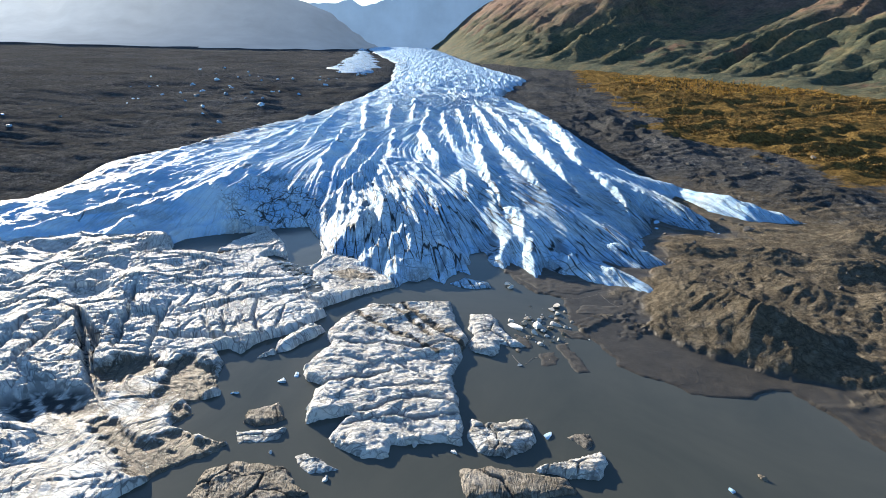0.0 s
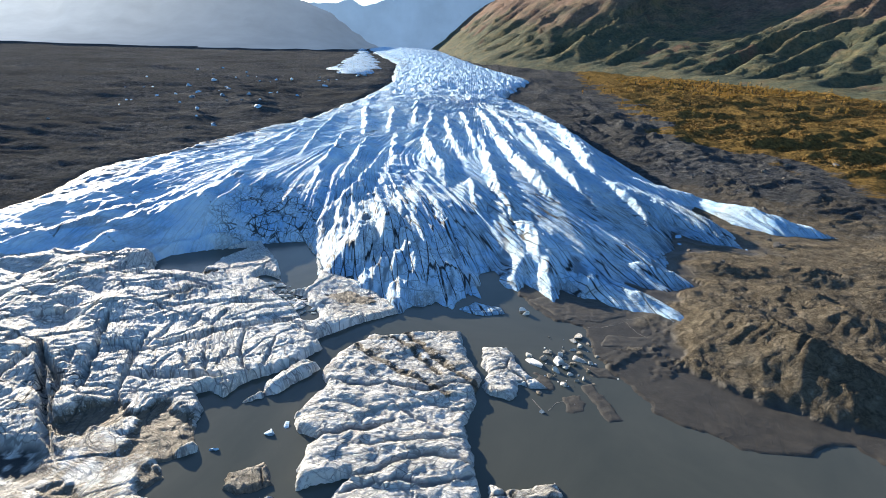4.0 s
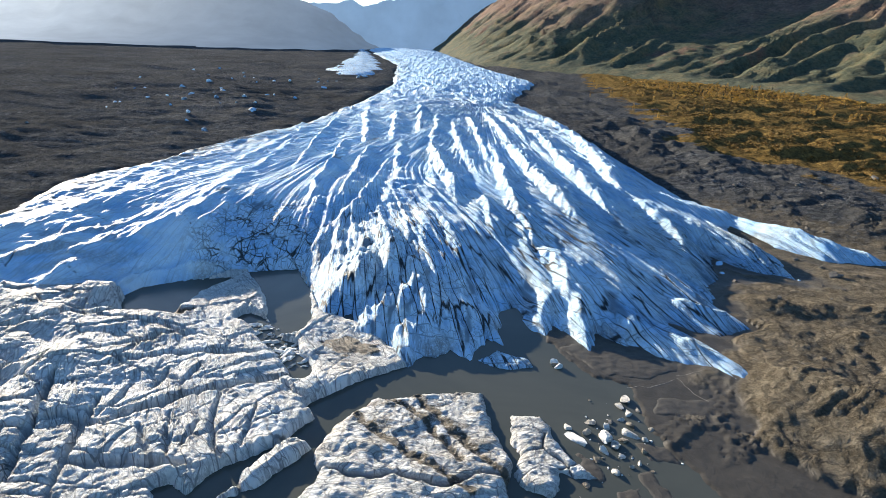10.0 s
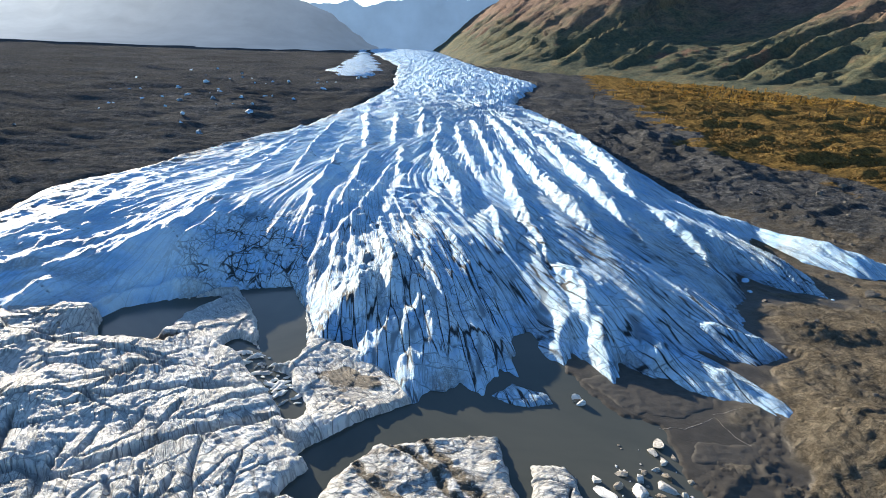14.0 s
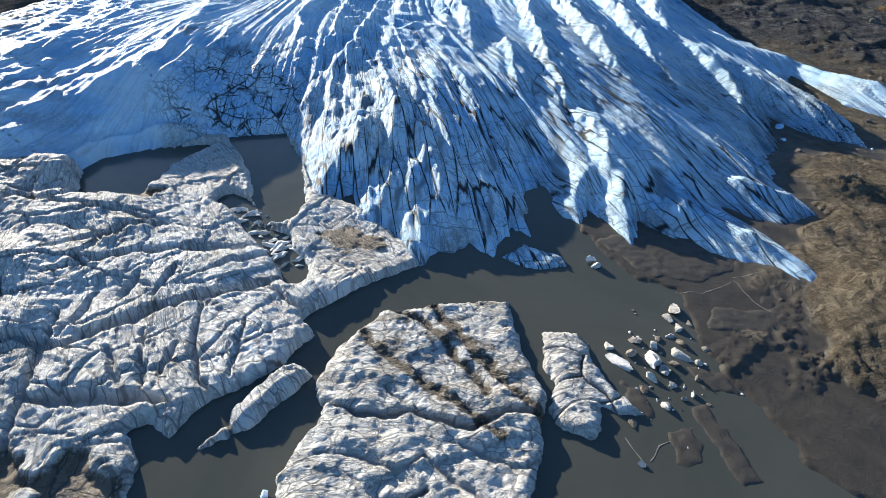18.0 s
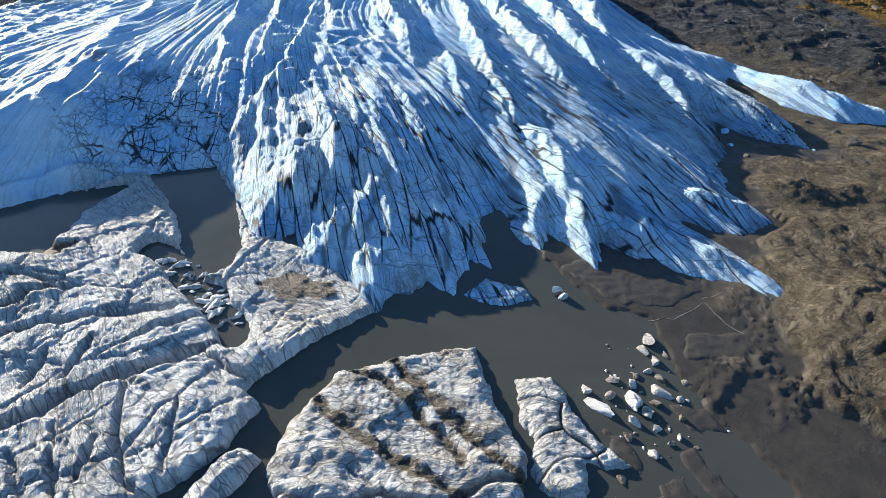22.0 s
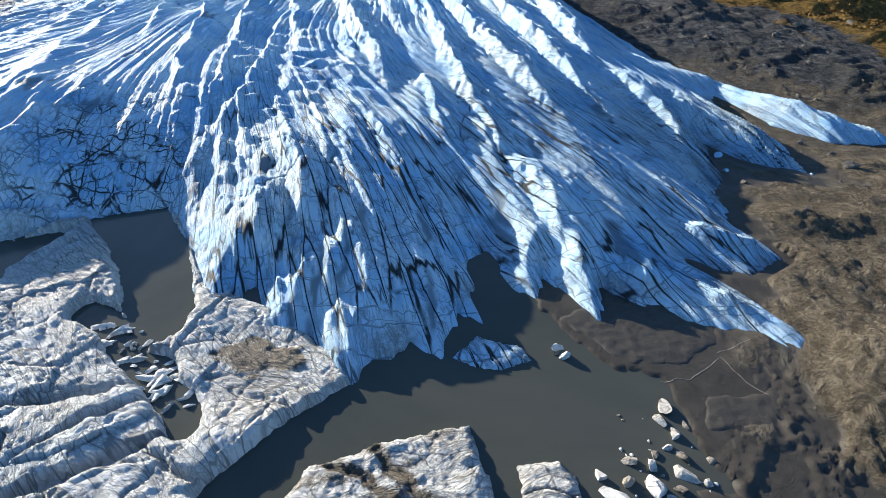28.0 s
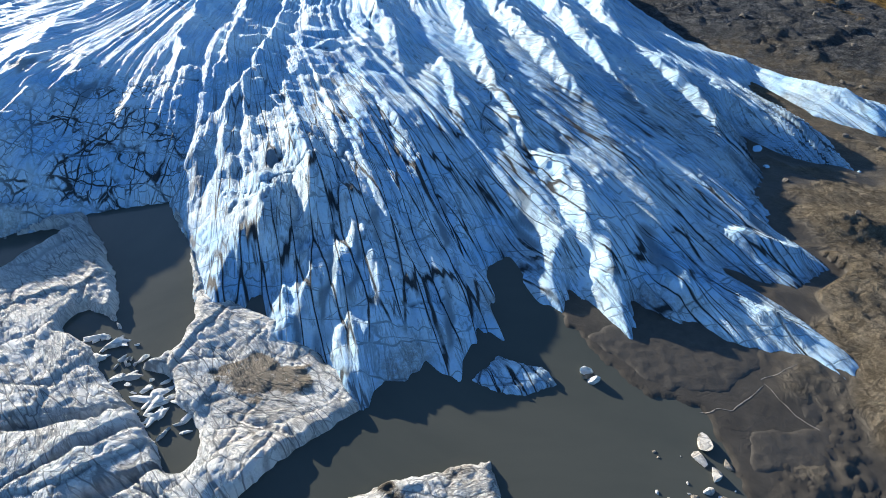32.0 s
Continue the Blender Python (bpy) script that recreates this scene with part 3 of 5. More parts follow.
    h = h + land * step(0.6, 2.2, h) * (0.20 * fbm(x / 9 + 0.5 * pn(x / 9, y / 9, 48), y / 6, 4, 49, 0.6) + 0.16 * fbm(x / 3.2, y / 5, 3, 50, 0.6))
    stony = step(-60, 40, -inside(LAKE, x, y)) * step(60, 120, x) * step(900, 500, y)
    h = h + stony * step(-0.2, 0.25, pn(x / 34, y / 26, 152) + 0.2) * (0.4 + 1.1 * step(215, 300, y)) * (0.9 * fbm(x / 16 + 0.4 * pn(x / 9, y / 9, 59), y / 11, 5, 153, 0.62) + 0.3) * step(2, 30, -inside(GLACIER, x, y))
    # tundra hummocks
    d, side, _ = along(TUNDRA_EDGE, x, y)
    h = h + step(0, 60, -side * d) * step(2200, 1200, y) * (8 * ridged(x / 75 + 0.4 * pn(x / 40, y / 40, 56), y / 55, 57) + 2.5 * ridged(x / 26, y / 20, 58) - 2)
    bed = np.clip(-0.25 * lake, -3.0, 0)
    return np.where(lake > 0, bed + 0.08 * (lake < 2) * pn(x / 5, y / 5, 47), h)


def build_ground():
    xs = spaced((-4600, 260), (-900, 60), (-330, 10), (-60, 3), (30, 0.7), (150, 0.7), (330, 2.2), (500, 7), (1200, 60), (4600, 300), 4700)
    ys = spaced((-4400, 260), (-400, 60), (20, 4), (100, 0.7), (205, 0.7), (420, 2.2), (800, 6), (1600, 30), (4800, 200), 4850)
    X, Y = np.meshgrid(xs, ys)
    lake = inside(LAKE, X, Y)
    d, side, _ = along(TUNDRA_EDGE, X, Y)
    gold = np.clip(0.5 + -side * d / 60 + 0.45 * fbm(X / 45, Y / 45, 3, 52), 0, 1)
    dist = np.hypot(X - 60, Y - 150)
    rubble = np.clip(step(110, 300, dist) * 1.1 + 0.3 * fbm(X / 30, Y / 30, 3, 53), 0, 1)
    Z = ground_height(X, Y)
    wet = np.clip(step(2.2, 0.8, Z + 0.8 * pn(X / 12, Y / 7, 54)) * step(170, 110, dist), 0, 1)
    ob = sheet("ground", xs, ys, Z, np.ones(X.shape, bool), GROUND, None, (("gold", gold), ("rubble", rubble), ("wet", wet)))
    return tagged(ob, "brown silt flats, dark moraine rubble and golden tundra", "ground", kind="structure")


build_ground()
bm = bmesh.new()
for x, y in ((-420, -300), (190, -300), (190, 260), (-420, 260)):
    bm.verts.new((x, y, 0))
bm.faces.new(bm.verts)
tagged(part("water", bm, WATER), "still grey silty meltwater of a glacier lake", "lake", kind="structure")


# ---- mountains ----
def build_mountain():
    xs = spaced((-420, 20), (300, 9), (1300, 10), (1800, 26), (3000, 60), 3060)
    ys = spaced((-600, 60), (500, 10), (1900, 12), (4600, 40), 4700)
    X, Y = np.meshgrid(xs, ys)
    d, side, share = along(FOOT, X, Y)
    d = -side * d * 1.0
    s = share * 6000
    slope = np.interp(Y, (0, 1000, 1500, 2400, 3200, 4400), (0.36, 0.36, 0.42, 0.75, 0.95, 1.0))
    up = np.clip(d, 0, 4000)
    warp = 60 * fbm(X / 260, Y / 260, 3, 61)
    h = slope * up - 46 * (1 - ridged((s + warp) / 150, up / 900, 62)) * step(0, 260, up) - 17 * (1 - ridged((s + 0.6 * warp) / 52, up / 420, 63)) * step(0, 120, up) - 7 * (1 - ridged((s + 0.4 * warp) / 23, up / 200, 66)) * step(20, 150, up) + 9 * fbm(X / 60, Y / 60, 4, 64) * step(0, 200, up)
    h = np.maximum(h, 0.15 * slope * up)
    ravine = np.exp(-(((s - 3460 + 0.18 * up) / (90 + 0.22 * up)) ** 2)) * step(60, 420, up)
    h = h * (1 - 0.45 * ravine)
    h = 1150 * (1 - np.exp(-h / 1150)) + 4
    bench = 16 * np.exp(-((d - 10) / 60) ** 2) * (0.6 + 0.5 * pn(s / 160, 0.3, 65))
    h = np.where(d > -120, h + bench, -20)
    h = np.where(d < 0, h + d * 0.25, h)
    ob = sheet("mountain", xs, ys, h, d > -60, MOUNTAIN, None, (("height", np.clip(h / 420, 0, 1)),))
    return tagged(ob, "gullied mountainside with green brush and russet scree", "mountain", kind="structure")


build_mountain()


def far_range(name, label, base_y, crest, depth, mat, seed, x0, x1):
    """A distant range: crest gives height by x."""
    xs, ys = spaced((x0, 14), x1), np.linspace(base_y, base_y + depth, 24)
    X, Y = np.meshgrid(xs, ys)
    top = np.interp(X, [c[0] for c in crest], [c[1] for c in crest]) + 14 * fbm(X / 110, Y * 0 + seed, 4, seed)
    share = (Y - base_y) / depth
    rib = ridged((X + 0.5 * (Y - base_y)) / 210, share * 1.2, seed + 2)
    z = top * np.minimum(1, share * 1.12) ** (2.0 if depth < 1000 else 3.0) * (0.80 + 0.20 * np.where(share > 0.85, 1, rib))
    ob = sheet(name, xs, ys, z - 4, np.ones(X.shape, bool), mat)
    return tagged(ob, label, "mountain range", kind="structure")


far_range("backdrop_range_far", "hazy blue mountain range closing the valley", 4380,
          ((-2600, 330), (-1500, 330), (-1250, 330), (-1100, 335), (-950, 365), (-850, 320), (-650, 370), (-400, 400), (-200, 395), (0, 400), (400, 520), (1500, 700)), 330, FAR_BLUE_HAZE, 71, -2600, 1500)
# long low foot, glowing like haze, hides this range's own shadow
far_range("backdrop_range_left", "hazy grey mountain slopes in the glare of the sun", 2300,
          ((-4300, 620), (-3200, 580), (-2300, 520), (-1700, 430), (-1350, 372), (-1150, 300), (-1000, 240), (-850, 130), (-700, 40), (-600, 0)), 1950, FAR_GREY_HAZE, 75, -4300, -600)

# ---- the glacier ----
def ribs(lines, x, y):
    """Ice ribs along lines that run down the flow: a short steep flank towards the sun, a long even one away from it."""
    total = np.zeros(x.shape)
    for line, sunny, lee, top in lines:
        reach = max(sunny, lee) + 6
        box = (x > min(p[0] for p in line) - reach) & (x < max(p[0] for p in line) + reach) & (y > min(p[1] for p in line) - reach) & (y < max(p[1] for p in line) + reach)
        bx, by = x[box], y[box]
        bend = min(0.35 * sunny, 1.4)
        wx, wy = bx + bend * (pn(bx / 9, by / 15, 81) + 0.5 * pn(bx / 3, by / 6, 84) + 0.3 * pn(bx / 1.6, by / 2.6, 86)), by + bend * pn(bx / 13, by / 13, 82)
        d, side, share = along(line, wx, wy)
        ends = np.clip(np.minimum(3.2 * share, 4.5 * (1 - share)) + 0.08, 0, 1)
        broad = sunny * (0.55 + 0.45 * ends) * (0.9 + 0.5 * pn(bx / 7, by / 12, 85))
        q = side * d + 0.5 * broad
        flank = np.where(q > 0, 1 - q / np.maximum(broad, 0.4), np.maximum(0, 1 + q / lee) ** 1.15)
        total[box] = np.maximum(total[box], top * ends * np.maximum(0, flank) * (1.3 + 0.28 * pn(bx / 8, by / 14, 83) + 0.14 * pn(bx / 2.5, by / 5, 87)))
    return total


RIBS_CENTRE = [([(-25, 393), (-15, 330), (-8, 299), (-2, 270)], 5.5, 15, 4.6), ([(-12, 500), (-7, 415), (0, 348), (8, 313)], 4.0, 14, 3.6), ([(8, 285), (11, 258), (14, 241)], 3.6, 11, 3.4),
               ([(13, 442), (18, 340), (20, 290), (25, 256), (29, 237), (34, 220)], 4.0, 15, 4.2), ([(29, 236), (34, 221), (36, 208), (38, 199), (40, 180)], 6.0, 14, 4.8), ([(25, 425), (31, 350), (37, 302), (43, 283), (49, 262), (55, 248)], 4.8, 23, 5.6),
               ([(50, 527), (58, 400), (58, 330), (65, 290), (67, 272), (73, 248)], 4.2, 22, 5.0), ([(-26, 533), (-22, 445), (-21, 375)], 4.5, 14, 3.6), ([(-1, 551), (12, 383), (17, 315)], 3.4, 12, 3.2)]
RIBS_RIGHT = [([(82, 501), (85, 400), (80, 330), (81, 309)], 6.0, 26, 6.0), ([(81, 303), (86, 285), (91, 274), (93, 261), (96, 250)], 3.4, 24, 5.0), ([(93, 289), (101, 279), (111, 272), (119, 262), (127, 254)], 3.0, 18, 3.6),
              ([(97, 459), (115, 405), (130, 350), (140, 318), (150, 293), (160, 278), (176, 267), (191, 263)], 9.0, 12, 2.8), ([(51, 200), (52, 193), (54, 184)], 4.5, 8, 2.6), ([(69, 209), (75, 204), (82, 200), (96, 197)], 7.0, 7, 3.0),
              ([(64, 188), (69, 182), (76, 176), (80, 171), (84, 165)], 4.2, 6, 2.6), ([(13, 590), (26, 452), (33, 386)], 3.6, 13, 3.4), ([(27, 582), (40, 465), (45, 417)], 4.6, 14, 3.8), ([(53, 668), (72, 585), (88, 500), (100, 440)], 5.5, 14, 3.8)]
RIBS_FRONT = [([(-26, 256), (-22, 243), (-18, 228)], 3.5, 10, 2.1), ([(-18, 250), (-14, 235), (-12, 226)], 2.5, 9, 1.8), ([(-9, 259), (-6, 248), (-3, 233), (1, 218)], 4.3, 14, 2.7), ([(-10, 227), (-7, 218), (-4, 209)], 2.5, 10, 1.9),
              ([(2, 206), (7, 199), (10, 190), (13, 185), (16, 179)], 3.5, 10, 2.4), ([(-36, 253), (-32, 239), (-27, 224), (-24, 208), (-22, 202)], 5.7, 10, 4.0), ([(-40, 228), (-35, 209), (-37, 198)], 4.9, 9, 3.7),
              ([(-18, 220), (-16, 205), (-14, 195)], 2.8, 8, 2.7), ([(-19, 202), (-17, 189), (-16, 183)], 2.8, 8, 2.7), ([(-26, 202), (-23, 193), (-25, 187)], 2.8, 6, 2.6), ([(-29, 195), (-31, 184)], 3.5, 6, 2.7)]
RIBS_FRONT += [([(-43, 219), (-39, 203)], 4.1, 6, 2.7), ([(-15, 187), (-18, 177), (-15, 167)], 4.6, 10, 2.7), ([(-55, 252), (-49, 235), (-46, 224)], 5.7, 9, 2.7), ([(-46, 253), (-40, 237), (-36, 226)], 4.1, 8, 2.6),
               ([(-46, 200), (-41, 190)], 3.5, 6, 2.1), ([(-1, 200), (4, 188), (7, 173)], 2.3, 10, 2.2), ([(-9, 196), (-4, 184), (-1, 174)], 2.1, 9, 2.1)]
RIBS_LEFT = [([(-115, 330), (-112, 277), (-111, 255), (-115, 244), (-120, 237), (-127, 228), (-134, 220), (-143, 200)], 8.8, 11, 2.2), ([(-98, 290), (-95, 269), (-98, 258), (-102, 250)], 5.9, 5, 1.4),
             ([(-110, 282), (-104, 257), (-103, 246), (-108, 238), (-112, 233)], 7.6, 7, 1.7), ([(-116, 237), (-118, 227)], 8.8, 5, 1.4), ([(-113, 224), (-116, 216), (-119, 210)], 4.2, 5, 1.2),
             ([(-136, 331), (-139, 307), (-142, 284), (-144, 263), (-149, 251), (-158, 236)], 6.3, 6, 1.9), ([(-126, 247), (-132, 237), (-138, 231)], 5.0, 5, 1.2), ([(-124, 444), (-113, 350), (-109, 296)], 8.4, 7, 1.9)]
RIBS_LEFT += [([(-180, 438), (-178, 358), (-168, 281), (-165, 240), (-173, 220)], 7.6, 7, 1.8), ([(-129, 511), (-126, 406), (-129, 357), (-124, 300)], 7.6, 7, 1.9), ([(-144, 282), (-157, 243), (-170, 227), (-178, 206)], 6.3, 6, 1.6),
              ([(-140, 234), (-147, 216), (-163, 201), (-177, 184)], 5.9, 6, 1.6), ([(-125, 223), (-137, 201), (-140, 178), (-150, 160)], 6.7, 5, 1.5), ([(-190, 300), (-186, 262), (-200, 232), (-240, 190)], 7.1, 6, 1.6), ([(-160, 400), (-158, 320), (-152, 280)], 7.1, 6, 1.7)]
RIBS_UPPER = [([(-74, 326), (-72, 298), (-69, 273)], 3.0, 9, 2.8), ([(-58, 318), (-57, 295), (-57, 267)], 2.8, 9, 2.6), ([(-58, 376), (-57, 342), (-56, 308)], 4.0, 10, 3.6), ([(-79, 402), (-72, 328), (-73, 296)], 3.4, 10, 3.4),
              ([(-117, 547), (-96, 383), (-88, 312)], 3.6, 12, 3.6), ([(-101, 588), (-75, 452), (-62, 373)], 4.5, 12, 4.0), ([(-67, 569), (-55, 463), (-48, 393)], 4.5, 12, 4.0), ([(-42, 390), (-38, 350), (-36, 315)], 4.0, 9, 3.0),
              ([(-50, 620), (-38, 500), (-33, 420)], 4.5, 12, 3.6), ([(70, 640), (90, 540), (98, 470)], 4.5, 12, 3.2)]
RIBS = RIBS_CENTRE + RIBS_RIGHT + RIBS_FRONT + RIBS_LEFT + RIBS_UPPER
RIM = [([(-54, 232), (-66, 233), (-84, 224), (-101, 217), (-114, 207), (-117, 196), (-118, 184)], 5, 6, 3.2)]


# hollows between the blades, dirt and shade painted in dark: place, half length along the flow, half width, depth
HOLLOWS = ((26, 214, 9, 3.2, 4), (54, 201, 9, 4, 4), (20, 190, 10, 5, 4), (123, 275, 16, 5, 5), (17, 224, 7, 2.4, 3), (-9, 208, 8, 2.6, 3), (-19, 187, 9, 2.0, 3), (6, 206, 7, 2.2, 3), (-104, 270, 5, 3, 2.5),
           (-87, 262, 7, 4, 2.5), (-35, 226, 7, 3, 3), (98, 237, 9, 4, 3), (-17, 229, 6, 2, 3), (-88, 298, 5, 2.5, 2), (-70, 331, 7, 2.5, 2.5), (-58, 395, 9, 3, 3), (-13, 191, 7, 1.6, 2), (-24, 183, 6, 1.6, 2),
           (5, 181, 7, 2.2, 2.5), (40, 236, 9, 2.2, 3), (70, 262, 12, 2.4, 3), (88, 215, 8, 2.5, 2.5), (64, 230, 10, 2.2, 2.5), (-32, 250, 6, 2, 2))


def hollows(x, y, grain, r):
    deep, dirt_shade = np.zeros(x.shape), np.zeros(x.shape)
    for cx, cy, length, width, depth in HOLLOWS:
        length, width = 1.35 * length, 0.62 * width
        box = (np.abs(x - cx) < 40) & (np.abs(y - cy) < 40)
        bx, by = x[box], y[box]
        a = math.atan2(cx - 18, 650 - cy)
        u = (bx - cx) * math.cos(a) + (by - cy) * math.sin(a) + 1.6 * pn(bx / 5, by / 5, 171)
        v = -(bx - cx) * math.sin(a) + (by - cy) * math.cos(a) + 2.5 * pn(bx / 9, by / 9, 172)
        q = np.hypot(u / width, v / length)
        deep[box] = np.maximum(deep[box], 0.12 * depth * step(1.3, 0.0, q))
        dirt_shade[box] = np.maximum(dirt_shade[box], step(1.1, 0.4, q + 0.8 * pn(grain[box] / 1.6, r[box] / 11, 173)))
    return deep, dirt_shade


def flow(x, y):
    """Place in the fan of the tongue: across the flow, along it."""
    fan = 1 - step(560, 760, y)
    a = np.arctan2(x - 18, np.maximum(650 - y, 30))
    r = np.hypot(x - 18, 650 - y)
    return a * 300 * fan + x * (1 - fan), np.where(y > 650, -r, r)


def blades(u, r, seed, length, peak=0.32):
    """Saw-tooth ridges side by side: height 0 to 1 and the number of each ridge."""
    k = np.floor(u)
    edge = lambda n: n + 0.6 * lattice(n, n * 0 + 5, seed)
    own = u >= edge(k)
    cell = np.where(own, k, k - 1)
    a, b = edge(cell), edge(cell + 1)
    t = (u - a) / (b - a)
    h = np.where(t < peak, t / peak, (1 - t) / (1 - peak))
    blades.valley = np.minimum(t, 1 - t) * (b - a)
    return h * np.clip(0.62 + 0.75 * pn(cell * 3.17 + 0.37, r / length, seed + 3), 0.05, 1.3), cell


def trace(x, y):
    """The fine grain of the ice: follow it up the slope to where it starts."""
    px, py = np.array(x, float), np.array(y, float)
    for _ in range(14):
        fan = step(345, 262, py) * step(140, 60, px)
        slope = (1 - fan) * (px - 18) / np.maximum(650 - py, 60) + fan * np.clip((px + 75) / np.maximum(400 - py, 60), -0.8, 1.0)
        dy = np.maximum(345 - py, 0) / 9
        px, py = px - slope * dy, py + dy
    return px, py


def glacier_height(x, y):
    u, r = flow(x, y)
    gx, gy = trace(x, y)
    grain = flow(gx, gy)[0] * 1.7
    near = step(760, 560, y)
    wu = u + 7 * pn(u / 45, r / 90, 92) + 1.8 * pn(u / 9, r / 34, 90)
    big, ridge = blades(wu / 16, r, 401, 90)
    grain = grain + 1.2 * pn(grain / 22, y / 60, 92) + 0.35 * pn(grain / 6, y / 24, 90)
    small, _ = blades(grain / 5.6, r, 411, 48)
    tiny, _ = blades((grain + 0.2 * pn(grain / 3, y / 12, 88)) / 2.0, r, 421, 22, 0.4)
    edge = inside(GLACIER, x, y)
    d = edge + (0.8 * (big - 0.42) * step(0, 25, x) + 2.0 * (small - 0.42) + 1.4 * (tiny - 0.5) + 1.0 * pn(x / 12, y / 12, 91)) * near * step(-140, -90, x) + 2 * pn(x / 9, y / 9, 191) * step(-90, -140, x)
    inner = np.maximum(d, 0)
    body = 17.5 * (1 - np.exp(-inner / 95)) + 7.5 * (1 - np.exp(-inner / 30)) + 0.4 * (1 - np.exp(-inner / 0.8))
    body = np.where(y > 620, np.minimum(body, 26 + (y - 620) * 0.003), body)
    body = body * (1 - 0.62 * np.exp(-(((x - 78) / 21) ** 2 + ((y - 195) / 25) ** 2)))
    grow = 0.30 * step(-0.3, 2, d) + 0.70 * step(0, 14, d)
    spine = ribs(RIBS, x, y)
    alone = 1 - np.clip(spine / 1.4, 0, 1)
    # fine flutes everywhere, broad ones where no great rib stands
    calm = np.clip(0.8 + 0.9 * pn(x / 40, y / 40, 99), 0.2, 1.4) * (1 - 0.6 * step(-58, -75, x) * step(330, 270, y))
    core = np.exp(-(((x + 32) / 30) ** 2 + ((y - 292) / 36) ** 2))
    flute = 3.0 * alone * big * (1 - 0.85 * step(35, 70, x) * step(420, 340, y)) * (1 - 0.6 * step(-60, -90, x)) + ((0.8 + 0.6 * alone) * small * calm + 0.32 * tiny) * (1 - 0.7 * core)
    # hummocks of the upper ice, cut by short steps across the flow
    hx, hy = x + 9 * pn(x / 24, y / 24, 96), y + 9 * pn(x / 24, y / 24, 196)
    hummock = 3.2 * ridged(hx / 30, hy / 42, 97) ** 1.5 + 1.8 * ridged(hx / 12, hy / 17, 98) + 0.6 * ridged(hx / 5, hy / 6, 197)
    upper = step(330, 520, y) * 0.6 + 0.4 * step(560, 700, y)
    steps, _ = blades((y + 0.006 * (x + 25) ** 2 + 2.5 * pn(x / 30, y / 30, 94)) / 7.5, x, 441, 12, 0.72)
    mid = np.exp(-(((x + 28) / 30) ** 2 + ((y - 283) / 30) ** 2)) + 0.2 * step(350, 430, y)
    h = body + grow * (flute * (1 - 0.55 * upper) + hummock * upper + 2.0 * mid * steps + 1.6 * core * ridged(hx / 15, hy / 9, 198) + 1.0 * spine)
    # seracs of the front between the pool and the lake: tilted blocks split along the flow
    serac = np.clip(1.3 * np.exp(-(((x + 33) / 19) ** 2 + ((y - 212) / 34) ** 2)) + 0.6 * np.exp(-(((x - 2) / 22) ** 2 + ((y - 192) / 18) ** 2)), 0, 1) * near
    s1, high = cells(grain / 4.6 + 0.4 * pn(x / 6, y / 9, 102), y / 20 + 0.4 * pn(x / 7, y / 7, 107), 103)
    h = h + grow * serac * (0.7 * (high - 0.45) - 0.25 * step(0.12, 0.0, s1))
    h = h + ribs(RIM, x, y) * step(-0.5, 4, d) + 2.0 * np.exp(-(((x + 30) / 15) ** 2 + ((y - 213) / 24) ** 2)) * step(0, 14, d) + (3.6 * np.exp(-(((x + 106) / 32) ** 2 + ((y - 260) / 36) ** 2)) + 2.8 * np.exp(-(((x + 102) / 20) ** 2 + ((y - 234) / 14) ** 2))) * step(0, 14, d)
    # the bed rises under the upper and the left ice
    base = np.clip(5.5 * step(320, 480, y) + 4.5 * step(-120, -200, x) * step(200, 300, y), 0, 5.5)
    h = h + base * (1 - 0.85 * step(0, 60, d)) + 0.10 * fbm(x / 2.0, y / 2.0, 2, 101) * grow
    # uneven, streaked ice of the outer lobes
    outer = step(-112, -140, x) * step(520, 380, y)
    h = h + grow * outer * (0.9 * ridged((y - 0.5 * x + 8 * pn(x / 26, y / 26, 181)) / 24, (x + 0.5 * y) / 70, 182) + 0.4 * ridged((y - 0.5 * x + 3 * pn(x / 9, y / 9, 185)) / 9, (x + 0.5 * y) / 34, 183) + 0.35 * fbm(x / 5, y / 5, 3, 184))
    # long oblique cracks over the right flank
    o1, _ = cells((x + y * 0.9 + 4 * pn(x / 14, y / 14, 109)) / 26, (y - 0.5 * x + 7 * pn(x / 18, y / 18, 110)) / 60, 111)
    fissure = np.clip(step(0.014, 0.0, o1) * near * (pn(x / 30, y / 30, 112) > -0.1) + 0.4 * serac * step(0.08, 0.02, s1), 0, 1)
    h = h - grow * fissure * 0.6
    deep, dirt_shade = hollows(x, y, grain, r)
    h = h - np.minimum(deep, 0.75 * np.maximum(h, 0)) * step(0, 3, d)
    h = np.where(d > 0, h, base + 0.9 * d)
    return h, d, np.clip(np.maximum(fissure * grow, 0.65 * dirt_shade), 0, 1), grain, r, ridge


